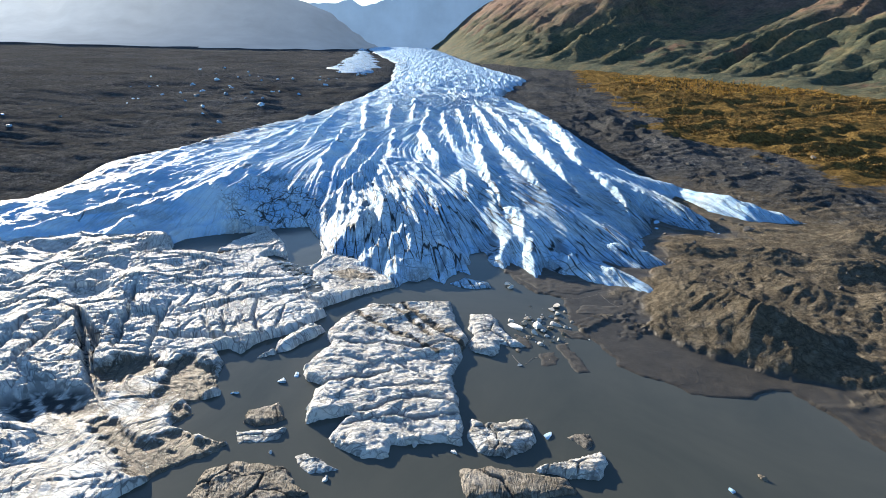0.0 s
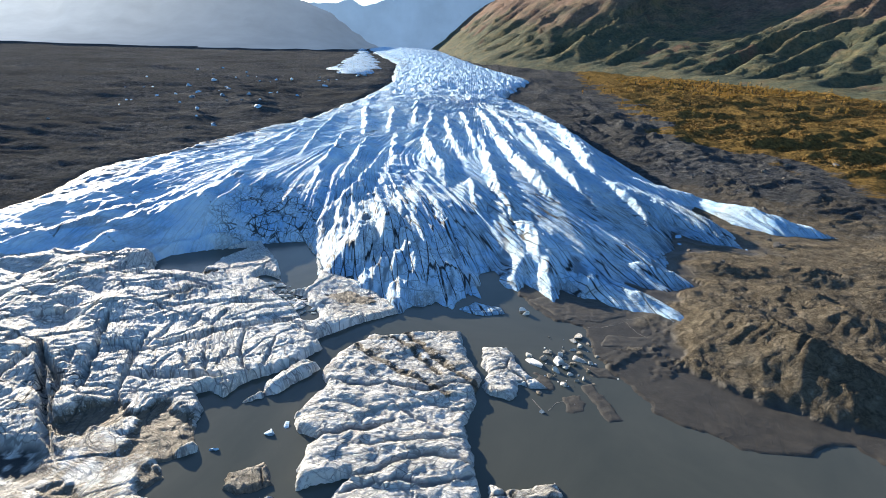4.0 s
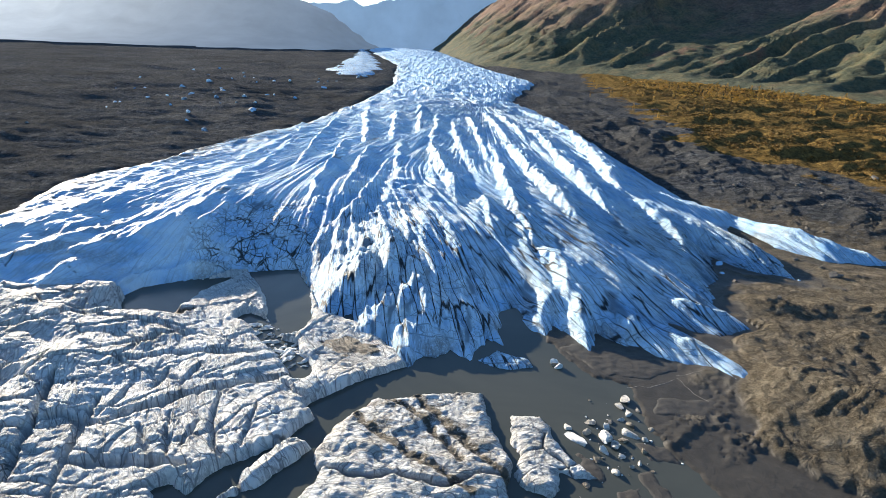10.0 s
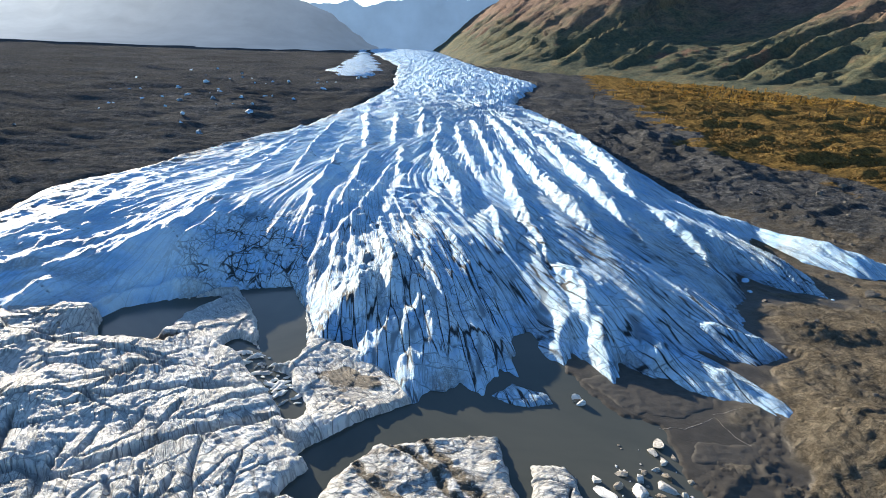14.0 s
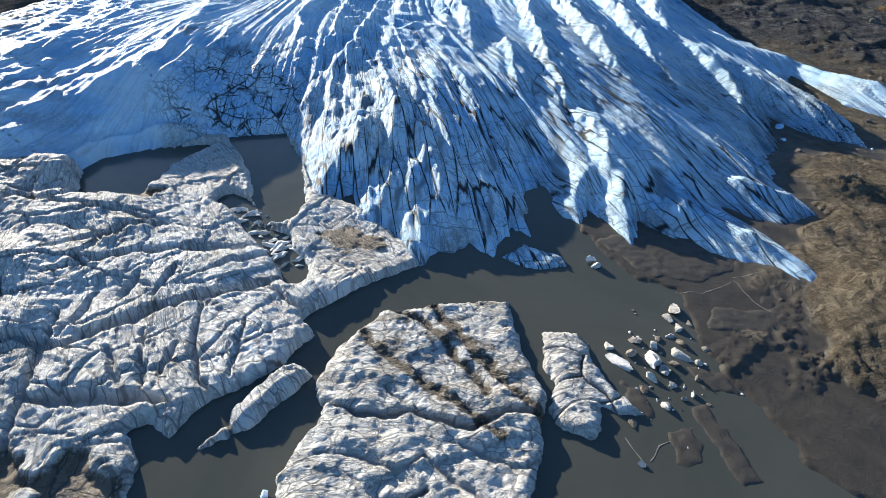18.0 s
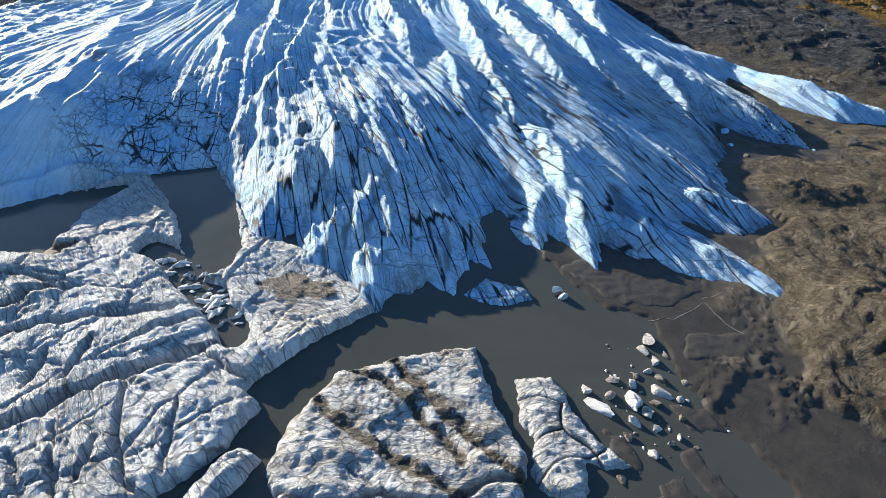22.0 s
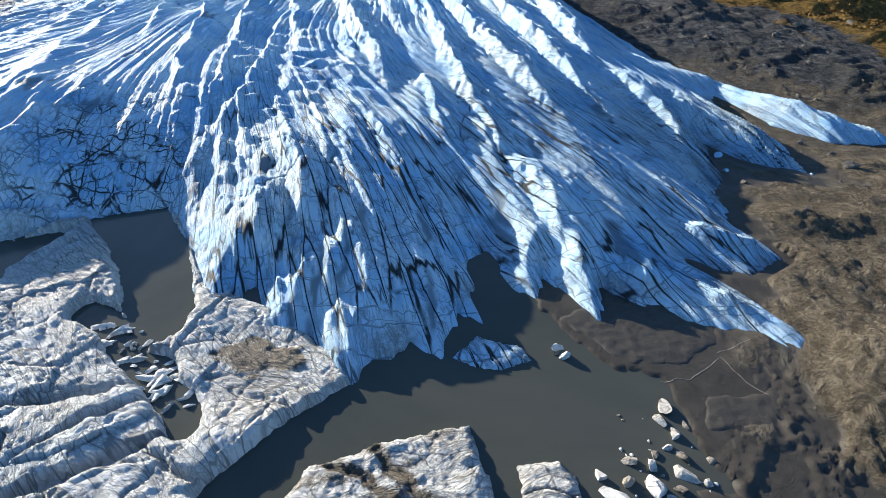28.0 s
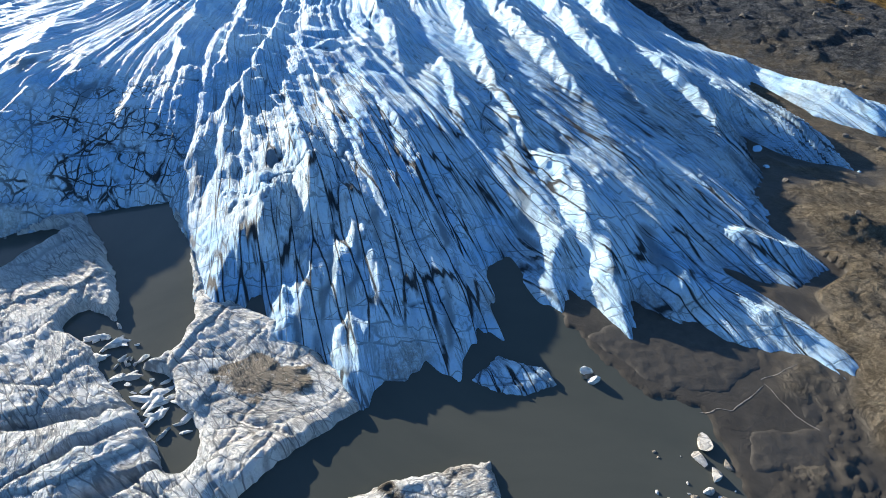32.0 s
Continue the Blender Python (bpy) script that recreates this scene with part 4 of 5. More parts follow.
def build_glacier():
    xs = spaced((-730, 16), (-420, 4), (-200, 1.0), (-135, 0.46), (112, 0.46), (200, 0.8), 202)
    ys = spaced((60, 3), (150, 0.55), (262, 0.55), (420, 1.1), (700, 2.8), (1200, 12), (4100, 60), 4110)
    X, Y = np.meshgrid(xs, ys)
    z, d, crack_shade, wu, r, ridge = glacier_height(X, Y)
    silt = np.clip(step(8, 0, d + 5 * pn(X / 9, Y / 9, 111)) * step(0.0, 0.6, pn(X / 14, Y / 14, 112)) * 0.7, 0, 1)
    silt = np.maximum(silt, step(75, 0, d) * step(-105, -140, X) * step(180, 220, Y) * np.clip(0.1 + 2.2 * fbm((Y - 0.5 * X) / 9, (X + 0.5 * Y) / 45, 3, 113), 0, 1))
    silt = np.maximum(silt, 0.42 * np.exp(-(((X + 33) / 15) ** 2 + ((Y - 212) / 30) ** 2)) * step(-0.5, 0.3, fbm(X / 4, Y / 12, 3, 119)))
    silt = np.maximum(silt, 0.45 * np.exp(-(((X - 80) / 14) ** 2 + ((Y - 190) / 26) ** 2)) * step(-0.3, 0.3, fbm(X / 4, Y / 6, 3, 120)))
    silt = np.maximum(silt, 1.3 * step(46, 10, d + 9 * pn(X / 22, Y / 22, 116)) * step(-128, -150, X) * step(190, 235, Y) * step(560, 420, Y) * step(-0.25, 0.2, fbm((Y - 0.5 * X) / 7, (X + 0.5 * Y) / 30, 3, 117)))
    silt = np.maximum(silt, step(16, 3, d) * step(360, 700, Y) * np.clip(0.3 + 1.4 * fbm(X / 20, Y / 30, 3, 114), 0, 1))
    net = np.clip(1.6 * np.exp(-(((X + 76) / 28) ** 2 + ((Y - 242) / 36) ** 2)) - 0.25 + 0.35 * pn(X / 14, Y / 14, 118), 0, 1)
    for lagoon in (LAGOON_ARCH, LAGOON_POOL):
        cut = inside(lagoon, X, Y) + 0.7 * pn(X / 3, Y / 3, 115)
        shore = 0.3 - cut * (0.72 if lagoon is LAGOON_POOL else 1.3)
        z = np.where(cut > 0, np.minimum(z, -cut * 1.2), np.where(cut > -16, np.minimum(z, shore + 0.25 * (z - shore)), z))
        d = np.minimum(d, -cut)
    label = np.clip(np.floor((ridge + 100) / 2), 0, 98) * 10 + np.digitize(Y, (300, 460, 700, 1200))
    thing = tagged(new("glacier"), "blue-white crevassed glacier tongue fanning out in long ridges", "glacier")
    sheet("ice_ridge", xs, ys, z, d > -1.5, ICE, thing, (("silt", silt), ("crack_shade", crack_shade), ("across", wu), ("along", r), ("net", net), ("plain", np.maximum(0.75 * step(-45, -66, X), 0.6 * step(240, 300, Y)))), label)
    return thing


build_glacier()


def side_ice():
    xs, ys = spaced((-780, 14), (-400, 9), -190), spaced((1070, 7), (1500, 16), (4010, 50), 4020)
    X, Y = np.meshgrid(xs, ys)
    d = inside(SIDE_ICE, X, Y) + 16 * fbm(X / 50, Y / 90, 3, 161)
    z = np.where(d > 0, 9 + 7 * (1 - np.exp(-d / 20)) + 4 * ridged(X / 30, Y / 60, 162), 9 + d * 0.6)
    zero = np.zeros(X.shape)
    thing = sheet("glacier_strip", xs, ys, z, d > -6, ICE, None, (("silt", zero), ("crack_shade", zero), ("across", X), ("along", Y)))
    return tagged(thing, "distant strip of white ice between dark moraines", "glacier")


side_ice()


# ---- shelf of low, fractured ice ----
MUD_FLATS = [[(-66, 108), (-65, 113), (-55, 109), (-51, 106), (-49, 101), (-51, 95), (-54, 94), (-63, 96), (-64, 102)], [(-57, 91), (-55, 93), (-49, 91), (-49, 88), (-53, 87)],
             [(-58, 79), (-54, 80), (-50, 84), (-44, 81), (-39, 81), (-38, 77), (-42, 73), (-45, 70), (-53, 69), (-57, 71)], [(-74, 85), (-67, 86), (-59, 80), (-57, 72), (-67, 80)],
             [(-85, 103), (-80, 109), (-73, 113), (-67, 107), (-75, 100), (-79, 98)], [(-98, 184), (-92, 190), (-82, 188), (-84, 183)], [(-38, 174), (-31, 178), (-22, 174), (-20, 170), (-30, 168)], [(-8, 168), (-1, 171), (2, 168), (-6, 165)]]


def trenches(lines, x, y, seed):
    """Open clefts along lines, 1 on the floor and 0 on the banks, with ragged sides."""
    total = np.zeros(x.shape)
    wx, wy = x + 0.7 * pn(x / 4, y / 4, seed) + 0.3 * pn(x / 1.4, y / 1.4, seed + 1), y + 0.7 * pn(x / 4, y / 4, seed + 2) + 0.3 * pn(x / 1.4, y / 1.4, seed + 3)
    for line, width in lines:
        box = (x > min(p[0] for p in line) - 6) & (x < max(p[0] for p in line) + 6) & (y > min(p[1] for p in line) - 6) & (y < max(p[1] for p in line) + 6)
        d, _, share = along(line, wx[box], wy[box])
        w = 0.5 * width * np.clip(4 * np.minimum(share + 0.06, 1.06 - share), 0.3, 1) * (1 + 0.5 * pn(x[box] / 5, y[box] / 5, seed + 4))
        total[box] = np.maximum(total[box], min(1.0, 0.15 + width / 2.6) * step(w + 0.3, w * 0.4, d))
    return total


CLEFTS = [([(-91, 151), (-81, 160), (-75, 163), (-63, 165), (-48, 168)], 1.8), ([(-79, 132), (-73, 138), (-65, 144), (-58, 149), (-52, 151), (-41, 157)], 3.2), ([(-76, 121), (-64, 123), (-52, 123)], 3.4),
          ([(-44, 154), (-37, 149), (-32, 146)], 1.2), ([(-96, 158), (-86, 166), (-83, 171), (-74, 173)], 1.4), ([(-60, 156), (-55, 160), (-47, 164), (-41, 166)], 1.5), ([(-64, 139), (-61, 131), (-58, 125)], 1.2),
          ([(-56, 147), (-53, 136), (-49, 128), (-45, 125)], 1.1), ([(-45, 142), (-44, 129)], 0.9), ([(-56, 136), (-56, 128)], 0.8), ([(-78, 139), (-79, 148)], 1.2), ([(-73, 146), (-73, 155)], 1.4)]
CLEFTS += [([(-67, 148), (-66, 158)], 1.2), ([(-69, 134), (-62, 125)], 1.1), ([(-31, 165), (-21, 160)], 0.8), ([(-127, 161), (-115, 178), (-98, 176), (-80, 174)], 1.6), ([(-96, 123), (-87, 134), (-75, 133)], 1.8),
           ([(-129, 128), (-123, 139), (-105, 157)], 1.8), ([(-102, 96), (-105, 117), (-104, 128), (-91, 116), (-83, 102)], 2.0), ([(-106, 131), (-92, 112), (-78, 95)], 2.2), ([(-84, 113), (-91, 132), (-98, 148)], 1.7),
           ([(-74, 111), (-79, 126), (-83, 141)], 1.5), ([(-110, 105), (-114, 120), (-113, 138)], 1.7), ([(-140, 140), (-132, 158), (-128, 172)], 2.0), ([(-150, 110), (-138, 125), (-129, 128)], 2.0)]


def shelf_height(x, y):
    edge = inside(SHELF, x, y)
    for lagoon in (LAGOON_ARCH, LAGOON_POOL):
        edge = np.minimum(edge, -inside(lagoon, x, y))
    channel, _, _ = along([(-64, 188), (-56, 178), (-47, 170), (-40, 161)], x, y)
    edge = np.minimum(edge, channel - 3.4 - 2.2 * pn(x / 8, y / 8, 148))
    d = edge + 0.7 * pn(x / 6, y / 6, 121) + 0.45 * pn(x / 1.8, y / 1.8, 120)
    # fissures curve round the foot of the tongue; shorter ones cross them
    ox, oy = x + 125, y - 246
    arc, rad = np.arctan2(ox, -oy) * 110, np.hypot(ox, oy)
    arc, rad = arc + 3.5 * pn(x / 16, y / 16, 122), rad + 3.0 * pn(x / 18, y / 18, 123) + 0.8 * pn(x / 5, y / 5, 119)
    e1, who = cells(arc / 24, rad / 9.5, 124)
    e2, who2 = cells((arc + 0.35 * rad + 0.8 * pn(x / 3, y / 3, 125)) / 4.6, rad / 9, 126)
    left = step(-70, -112, x)
    blades((arc + 0.45 * rad) / 5.5 + 0.35 * pn(x / 11, y / 11, 132) + 3.7 * who, rad, 431, 8, 0.6)
    split = blades.valley * 5.5
    held = step(-0.35, 0.1, pn(x / 15, y / 15, 137))
    cleft = trenches(CLEFTS, x, y, 461)
    ripple = 1.5 * held * np.minimum(1, split / 1.9) ** 0.7
    h = 2.2 + 0.7 * (who - 0.4) + 5.0 * left * (0.6 + 0.6 * pn(x / 20, y / 20, 127)) + 0.5 * fbm(x / 10, y / 10, 3, 128) + 0.16 * ripple + 0.18 * (who2 - 0.5) + 0.12 * fbm(arc / 2.4, rad / 2.0, 3, 130, 0.6)
    h = h + left * 1.4 * ridged(x / 17, y / 13, 133)
    gap = np.where(pn(who * 40, who * 17, 134) > -0.1, 0.10, 0.05) * (0.7 + 0.6 * pn(x / 12, y / 12, 135))
    wide = step(gap, gap * 0.15, e1) * (0.25 + 0.75 * left * step(-0.1, 0.3, pn(x / 22, y / 22, 136)))
    fine = step(0.075, 0.0, e2) * (pn(x / 14, y / 14, 131) > -0.15)
    runnel, _ = blades((arc + 0.45 * rad) / 2.1 + 0.5 * pn(x / 5, y / 5, 138) + 2.3 * who, rad, 451, 5, 0.6)
    lumps = 0.22 * billow((x + 0.5 * y) / 3.4, (y - 0.4 * x) / 1.9, 151) + 0.08 * billow(x / 1.3, y / 1.0, 152)
    h = h + 0.13 * runnel * (1 - 0.6 * left) + lumps
    fissure = np.clip(1.1 * wide + 0.6 * held * step(0.35, 0.1, split), 0, 1)
    h = h * (1 - 0.85 * wide) * (1 - 0.92 * cleft) - 0.35 * fine
    # cleft floors darkened a little for the shade down in them
    fissure = np.clip(fissure + 0.35 * cleft, 0, 1)
    bowl = step(1.3, 0.5, np.hypot((x + 85) / 12, (y - 89) / 8) + 0.3 * pn(x / 5, y / 5, 146))
    h = h * (1 - 0.6 * np.exp(-(((x + 84) / 9) ** 2 + ((y - 207) / 15) ** 2)))
    low = step(-40, -60, x) * np.exp(-(((y - 91) / 22) ** 2)) * step(-86, -74, x)
    h = h * (1 - 0.9 * bowl) * (1 - 0.45 * low)
    # silty flats where the shelf meets the tongue, and brash in the gap beside the pool
    flat = np.exp(-(((x + 26) / 17) ** 4 + ((y - 170) / 12) ** 4))
    h = h * (1 - 0.5 * flat)
    h = np.maximum(h, 0.22 - 1.5 * wide * step(-75, -50, x) * step(120, 150, y))
    mud = np.full(x.shape, -9.0)
    for flat_line in MUD_FLATS:
        mud = np.maximum(mud, inside(flat_line, x, y))
    mud = step(-1.0, 1.2, mud + 1.6 * fbm(x / 4, y / 3, 3, 143))
    h = h * (1 - mud) + mud * (np.where(y < 150, 0.45, 1.25) + 0.3 * fbm(x / 5, y / 4, 4, 144) + 0.25 * ridged(x / 4, y / 2.5, 145))
    shelf_height.mud = mud
    rim = 1 - np.exp(-np.maximum(d, 0) / 0.55)
    return np.where(d > 0, h * rim, 1.2 * d), d, fissure, np.clip(bowl + 0.0, 0, 1), low, flat, arc, rad, who


def build_shelf():
    xs, ys = spaced((-262, 3), (-170, 1.2), (-120, 0.5), (-60, 0.4), -9), spaced((26, 0.8), (60, 0.5), (110, 0.42), (185, 0.45), 230)
    X, Y = np.meshgrid(xs, ys)
    z, d, fissure, bowl, low, flat, arc, rad, who = shelf_height(X, Y)
    silt = np.clip(1.0 * low * step(-0.35, 0.05, fbm(X / 9, Y / 9, 4, 141)) + 0.5 * flat * step(-0.3, 0.3, fbm(X / 5, Y / 5, 3, 142)), 0, 1)
    silt = np.maximum(silt, 2.2 * shelf_height.mud)
    # the bowl is darkened in patches too, for its dirt and shade
    fissure = np.clip(np.maximum(fissure * (1 - 0.7 * shelf_height.mud), 1.3 * bowl * step(-0.4, 0.1, fbm(X / 3, Y / 3, 3, 147))), 0, 1.3)
    thing = tagged(new("ice_shelf"), "low fractured shelf of white ice with dark cracks and silty flats", "ice shelf")
    sheet("ice_block", xs, ys, z, d > -1.2, SHELF_ICE, thing, (("silt", silt), ("crack_shade", np.clip(0.75 * fissure, 0, 1)), ("across", arc), ("along", rad), ("net", np.clip(1.2 * np.exp(-(((X + 92) / 20) ** 2 + ((Y - 112) / 17) ** 2)) - 0.1, 0, 1))), np.floor(who * 100000))
    return thing


build_shelf()


def floe(outline, height, mat, label, seed, tilt=(0.0, 0.0), cut=(9, 5, 15), rough=1.0, grid=0.4, silt=0.0, bands=0.0, streaks=(), clefts=()):
    """A floating slab: steep sides, cracked and hummocky top, one part for each block between its cracks."""
    ax, ay = [p[0] for p in outline], [p[1] for p in outline]
    xs, ys = np.arange(min(ax) - 1.5, max(ax) + 1.6, grid), np.arange(min(ay) - 1.5, max(ay) + 1.6, grid)
    X, Y = np.meshgrid(xs, ys)
    cx, cy = sum(ax) / len(ax), sum(ay) / len(ay)
    d = inside(outline, X, Y) + 0.5 * pn(X / 3, Y / 3, seed) + 0.3 * pn(X, Y, seed + 1)
    a = radians(cut[2])
    u, v = X * math.cos(a) + Y * math.sin(a), -X * math.sin(a) + Y * math.cos(a)
    u, v = u + 1.2 * pn(X / 6, Y / 6, seed + 2), v + 1.6 * pn(X / 8, Y / 8, seed + 3)
    e1, who = cells(u / cut[0], v / cut[1], seed + 4)
    e2, who2 = cells((u + 0.6 * v) / 3.4, v / 2.2, seed + 5)
    wide = step(0.055, 0.01, e1) * (0.0 if clefts else 1.0) + trenches(clefts, X, Y, seed + 20)
    fine = step(0.06, 0, e2) * (pn(X / 6, Y / 6, seed + 12) > -0.1)
    roll, _ = blades(v / 4.6 + 0.3 * pn(X / 7, Y / 7, seed + 10), u, seed + 11, 7, 0.55)
    top = height * (0.75 + 0.5 * (who - 0.5)) + rough * (0.4 * fbm(X / 6, Y / 5, 3, seed + 6) + 0.5 * bands * roll + 0.16 * (who2 - 0.5) + 0.13 * billow((X + 0.4 * Y) / 2.4, (Y - 0.3 * X) / 1.7, seed + 16) + 0.07 * billow(X / 1.1, Y / 0.9, seed + 17) + 0.12 * fbm(X / 2.2, Y / 1.8, 3, seed + 8, 0.6))
    top = top + tilt[0] * (X - cx) + tilt[1] * (Y - cy)
    top = np.maximum(top * (1 - 0.7 * wide) - 0.2 * fine, 0.15)
    z = np.where(d > 0, top * (1 - np.exp(-np.maximum(d, 0) / 0.55)), 1.4 * d)
    dirt_shade = np.clip(silt * step(-0.15, 0.25, fbm(X / 6, Y / 4, 4, seed + 9)), 0, 1)
    for line in streaks:
        far_off, _, _ = along(line, X + 1.2 * pn(X / 5, Y / 5, seed + 13), Y)
        dirt_shade = np.maximum(dirt_shade, 1.7 * step(1.6, 0.5, far_off + 0.9 * pn(X / 2.5, Y / 2.5, seed + 14)))
        z = z - 0.5 * step(1.3, 0.2, far_off) * (d > 1)
    if streaks:
        dirt_shade = np.maximum(dirt_shade, step(118, 142, Y) * step(0.0, 0.35, fbm(X / 6, Y / 4, 4, seed + 15)) * 0.9)
    thing = tagged(new("ice_floe"), label, "ice floe", "ice floes in the lake")
    thing.location = (cx, cy, 0)
    # cleft floors are painted dark here, their shade included
    sheet("slab", xs - cx, ys - cy, z, d > -1.0, mat, thing, (("silt", dirt_shade), ("crack_shade", np.clip(0.9 * wide + 0.25 * fine, 0, 1)), ("across", u), ("along", v)), np.floor(who * 100000))
    return thing


# clefts, and one shaded underside of a hump, cut and darkened alike
FLOE_CLEFTS = [([(-26, 126), (-19, 123), (-9, 124), (1, 122), (8, 126), (16, 126)], 1.5), ([(-27, 102), (-18, 105), (-12, 107), (-6, 110)], 1.8), ([(-25, 115), (-19, 115), (-11, 113), (-7, 116)], 0.8), ([(-14, 92), (-8, 94), (-4, 97), (4, 100), (14, 97)], 1.5),
               ([(-14, 88), (-3, 92), (4, 91), (14, 95)], 1.4), ([(-7, 116), (-1, 112), (8, 105)], 1.0), ([(-13, 101), (-6, 103), (1, 104), (12, 106)], 1.1), ([(-15, 129), (-8, 123)], 0.6), ([(-3, 91), (5, 84)], 0.7), ([(-3, 119), (8, 115), (14, 118)], 0.9)]
BIG_FLOE = [(-26, 138), (-18, 149), (-6, 153), (9, 155), (11, 142), (15, 130), (13, 119), (11, 111), (13, 98), (14, 90), (14, 84), (10, 85), (4, 84), (-2, 83), (-2, 79), (-8, 79), (-13, 81), (-17, 84), (-15, 89), (-13, 93), (-18, 91),
            (-23, 89), (-24, 93), (-24, 100), (-22, 104), (-28, 106), (-30, 111), (-28, 117), (-25, 123), (-28, 129)]
floe(BIG_FLOE, 2.5, DIRTY_ICE, "large white ice floe streaked with brown silt, cracked across", 201, (0, 0.0), (34, 13, 6), 1.0, 0.34, 0.0, 0.6,
     ([(-8, 152), (0, 141), (9, 130), (15, 123)], [(-21, 142), (-14, 135), (-4, 128), (6, 121)], [(-16, 149), (-10, 147), (-4, 141), (4, 129)]), FLOE_CLEFTS)
floe([(16, 147), (23, 147), (25, 144), (25, 139), (28, 133), (34, 127), (28, 128), (25, 129), (24, 124), (22, 122), (17, 124), (15, 127), (17, 134), (15, 137)], 1.7, DIRTY_ICE, "small grey-white ice floe with a silty corner", 221, (0, 0), (12, 8, 10), 0.9, 0.3, 0.3, 0.5)
floe([(-45, 115), (-41, 120), (-41, 123), (-37, 131), (-33, 134), (-29, 132), (-33, 126), (-36, 121), (-40, 118)], 2.2, SHELF_ICE, "long clean white sliver of ice beside the shelf", 231, (0.0, 0.06), (30, 30, 50), 0.8, 0.3, 0.0, 1.2)
floe([(16, 93), (22, 92), (30, 95), (31, 86), (24, 81), (18, 82), (15, 86)], 1.6, DIRTY_ICE, "low ice floe half covered in brown mud", 241, (0.02, -0.05), (9, 7, 30), 0.9, 0.32, 0.8, 0.5)
floe([(13, 77), (20, 78), (36, 76), (38, 72), (30, 70), (15, 69)], 1.1, MUD_ICE, "long low slab of ice under dark mud", 251, (0, 0), (18, 10, 0), 0.6, 0.36, 1.0, 0.3)
floe([(29, 78), (40, 82), (45, 85), (46, 81), (43, 76), (37, 76)], 1.5, DIRTY_ICE, "small leaning ice floe with a muddy end", 261, (-0.05, 0), (8, 7, 20), 0.8, 0.28, 0.5, 0.5)
floe([(38, 89), (44, 91), (44, 87), (42, 85)], 0.7, MUD_ICE, "small brown mud-covered piece of ice", 271, (0, 0), (9, 8, 20), 0.5, 0.28, 1.0, 0.2)
floe([(-38, 92), (-32, 96), (-28, 90), (-34, 87), (-38, 88)], 1.1, MUD_ICE, "small mud-brown ice floe with white edges", 281, (0, 0), (8, 7, 20), 0.8, 0.28, 0.7, 0.4)
floe([(-38, 85), (-27, 87), (-28, 83), (-36, 81)], 0.8, DIRTY_ICE, "low flat ice floe with mud on top", 291, (0, 0), (9, 6, 20), 0.7, 0.28, 0.6, 0.3)
floe([(-23, 78), (-20, 79), (-12, 75), (-18, 73)], 0.7, DIRTY_ICE, "narrow broken strip of grey ice", 301, (0, 0), (4, 3, 20), 0.8, 0.25, 0.4, 0.3)
floe([(-40, 73), (-33, 76), (-24, 75), (-17, 68), (-24, 62), (-34, 60), (-40, 66)], 1.0, MUD_ICE, "muddy ice floe with a white ridge", 311, (0, 0), (10, 7, 20), 0.9, 0.32, 0.8, 0.4)
floe([(8, 171), (14, 176), (22, 173), (24, 169), (17, 167), (13, 168)], 1.0, ICE, "low raft of blue ice in the shade of the front", 331, (0, 0), (6, 5, 20), 0.8, 0.28, 0.2, 0.3)


# ---- floating scraps, boulders ----
def lump(size, seed, facets=7, detail=2, rough=0.3):
    """An angular lump: a ball with noise, planed off along random facets."""
    rng = random.Random(seed)
    bm = bmesh.new()
    bmesh.ops.create_icosphere(bm, subdivisions=detail, radius=1.0)
    planes = []
    for _ in range(facets):
        n = Vector((rng.gauss(0, 1), rng.gauss(0, 1), rng.gauss(0, 0.7))).normalized()
        planes.append((n, rng.uniform(0.34, 0.75)))
    for v in bm.verts:
        p = v.co * (1 + rough * noise.noise(v.co * 1.7 + Vector((seed, 0, 0))))
        for n, c in planes:
            over = p.dot(n) - c
            if over > 0:
                p = p - n * over * 0.9
        v.co = Vector((p.x * size[0], p.y * size[1], p.z * size[2]))
    return bm


def scrap(name, x, y, size, seed, mat, label, category, group, z=0.0, turn=0.0, detail=2):
    ob = part(name, lump(size, seed, 13, detail, 0.8), mat)
    ob.matrix_world = pose(x, y, z, 0, 0, turn)
    return tagged(ob, label, category, group)


# the small berg with a dark band: two blocks of one thing
berg = tagged(new("iceberg"), "small white iceberg split by a dark band", "iceberg")
berg.location = (30.3, 170.5, 0)
for dx, dy, sx, sy, sz, seed in ((-0.3, 1.1, 1.5, 1.2, 1.6, 901), (0.4, -1.1, 1.6, 0.9, 1.2, 902)):
    b = part("ice_block", lump((sx, sy, sz), seed, 10, 3), SHELF_ICE, berg)
    b.location = (dx, dy, 0.25)
part("dirt_band", lump((1.5, 0.45, 0.75), 903, 6, 2), MUD_ICE, berg, "dark band of silt in the ice").location = (0.05, 0.0, 0.2)

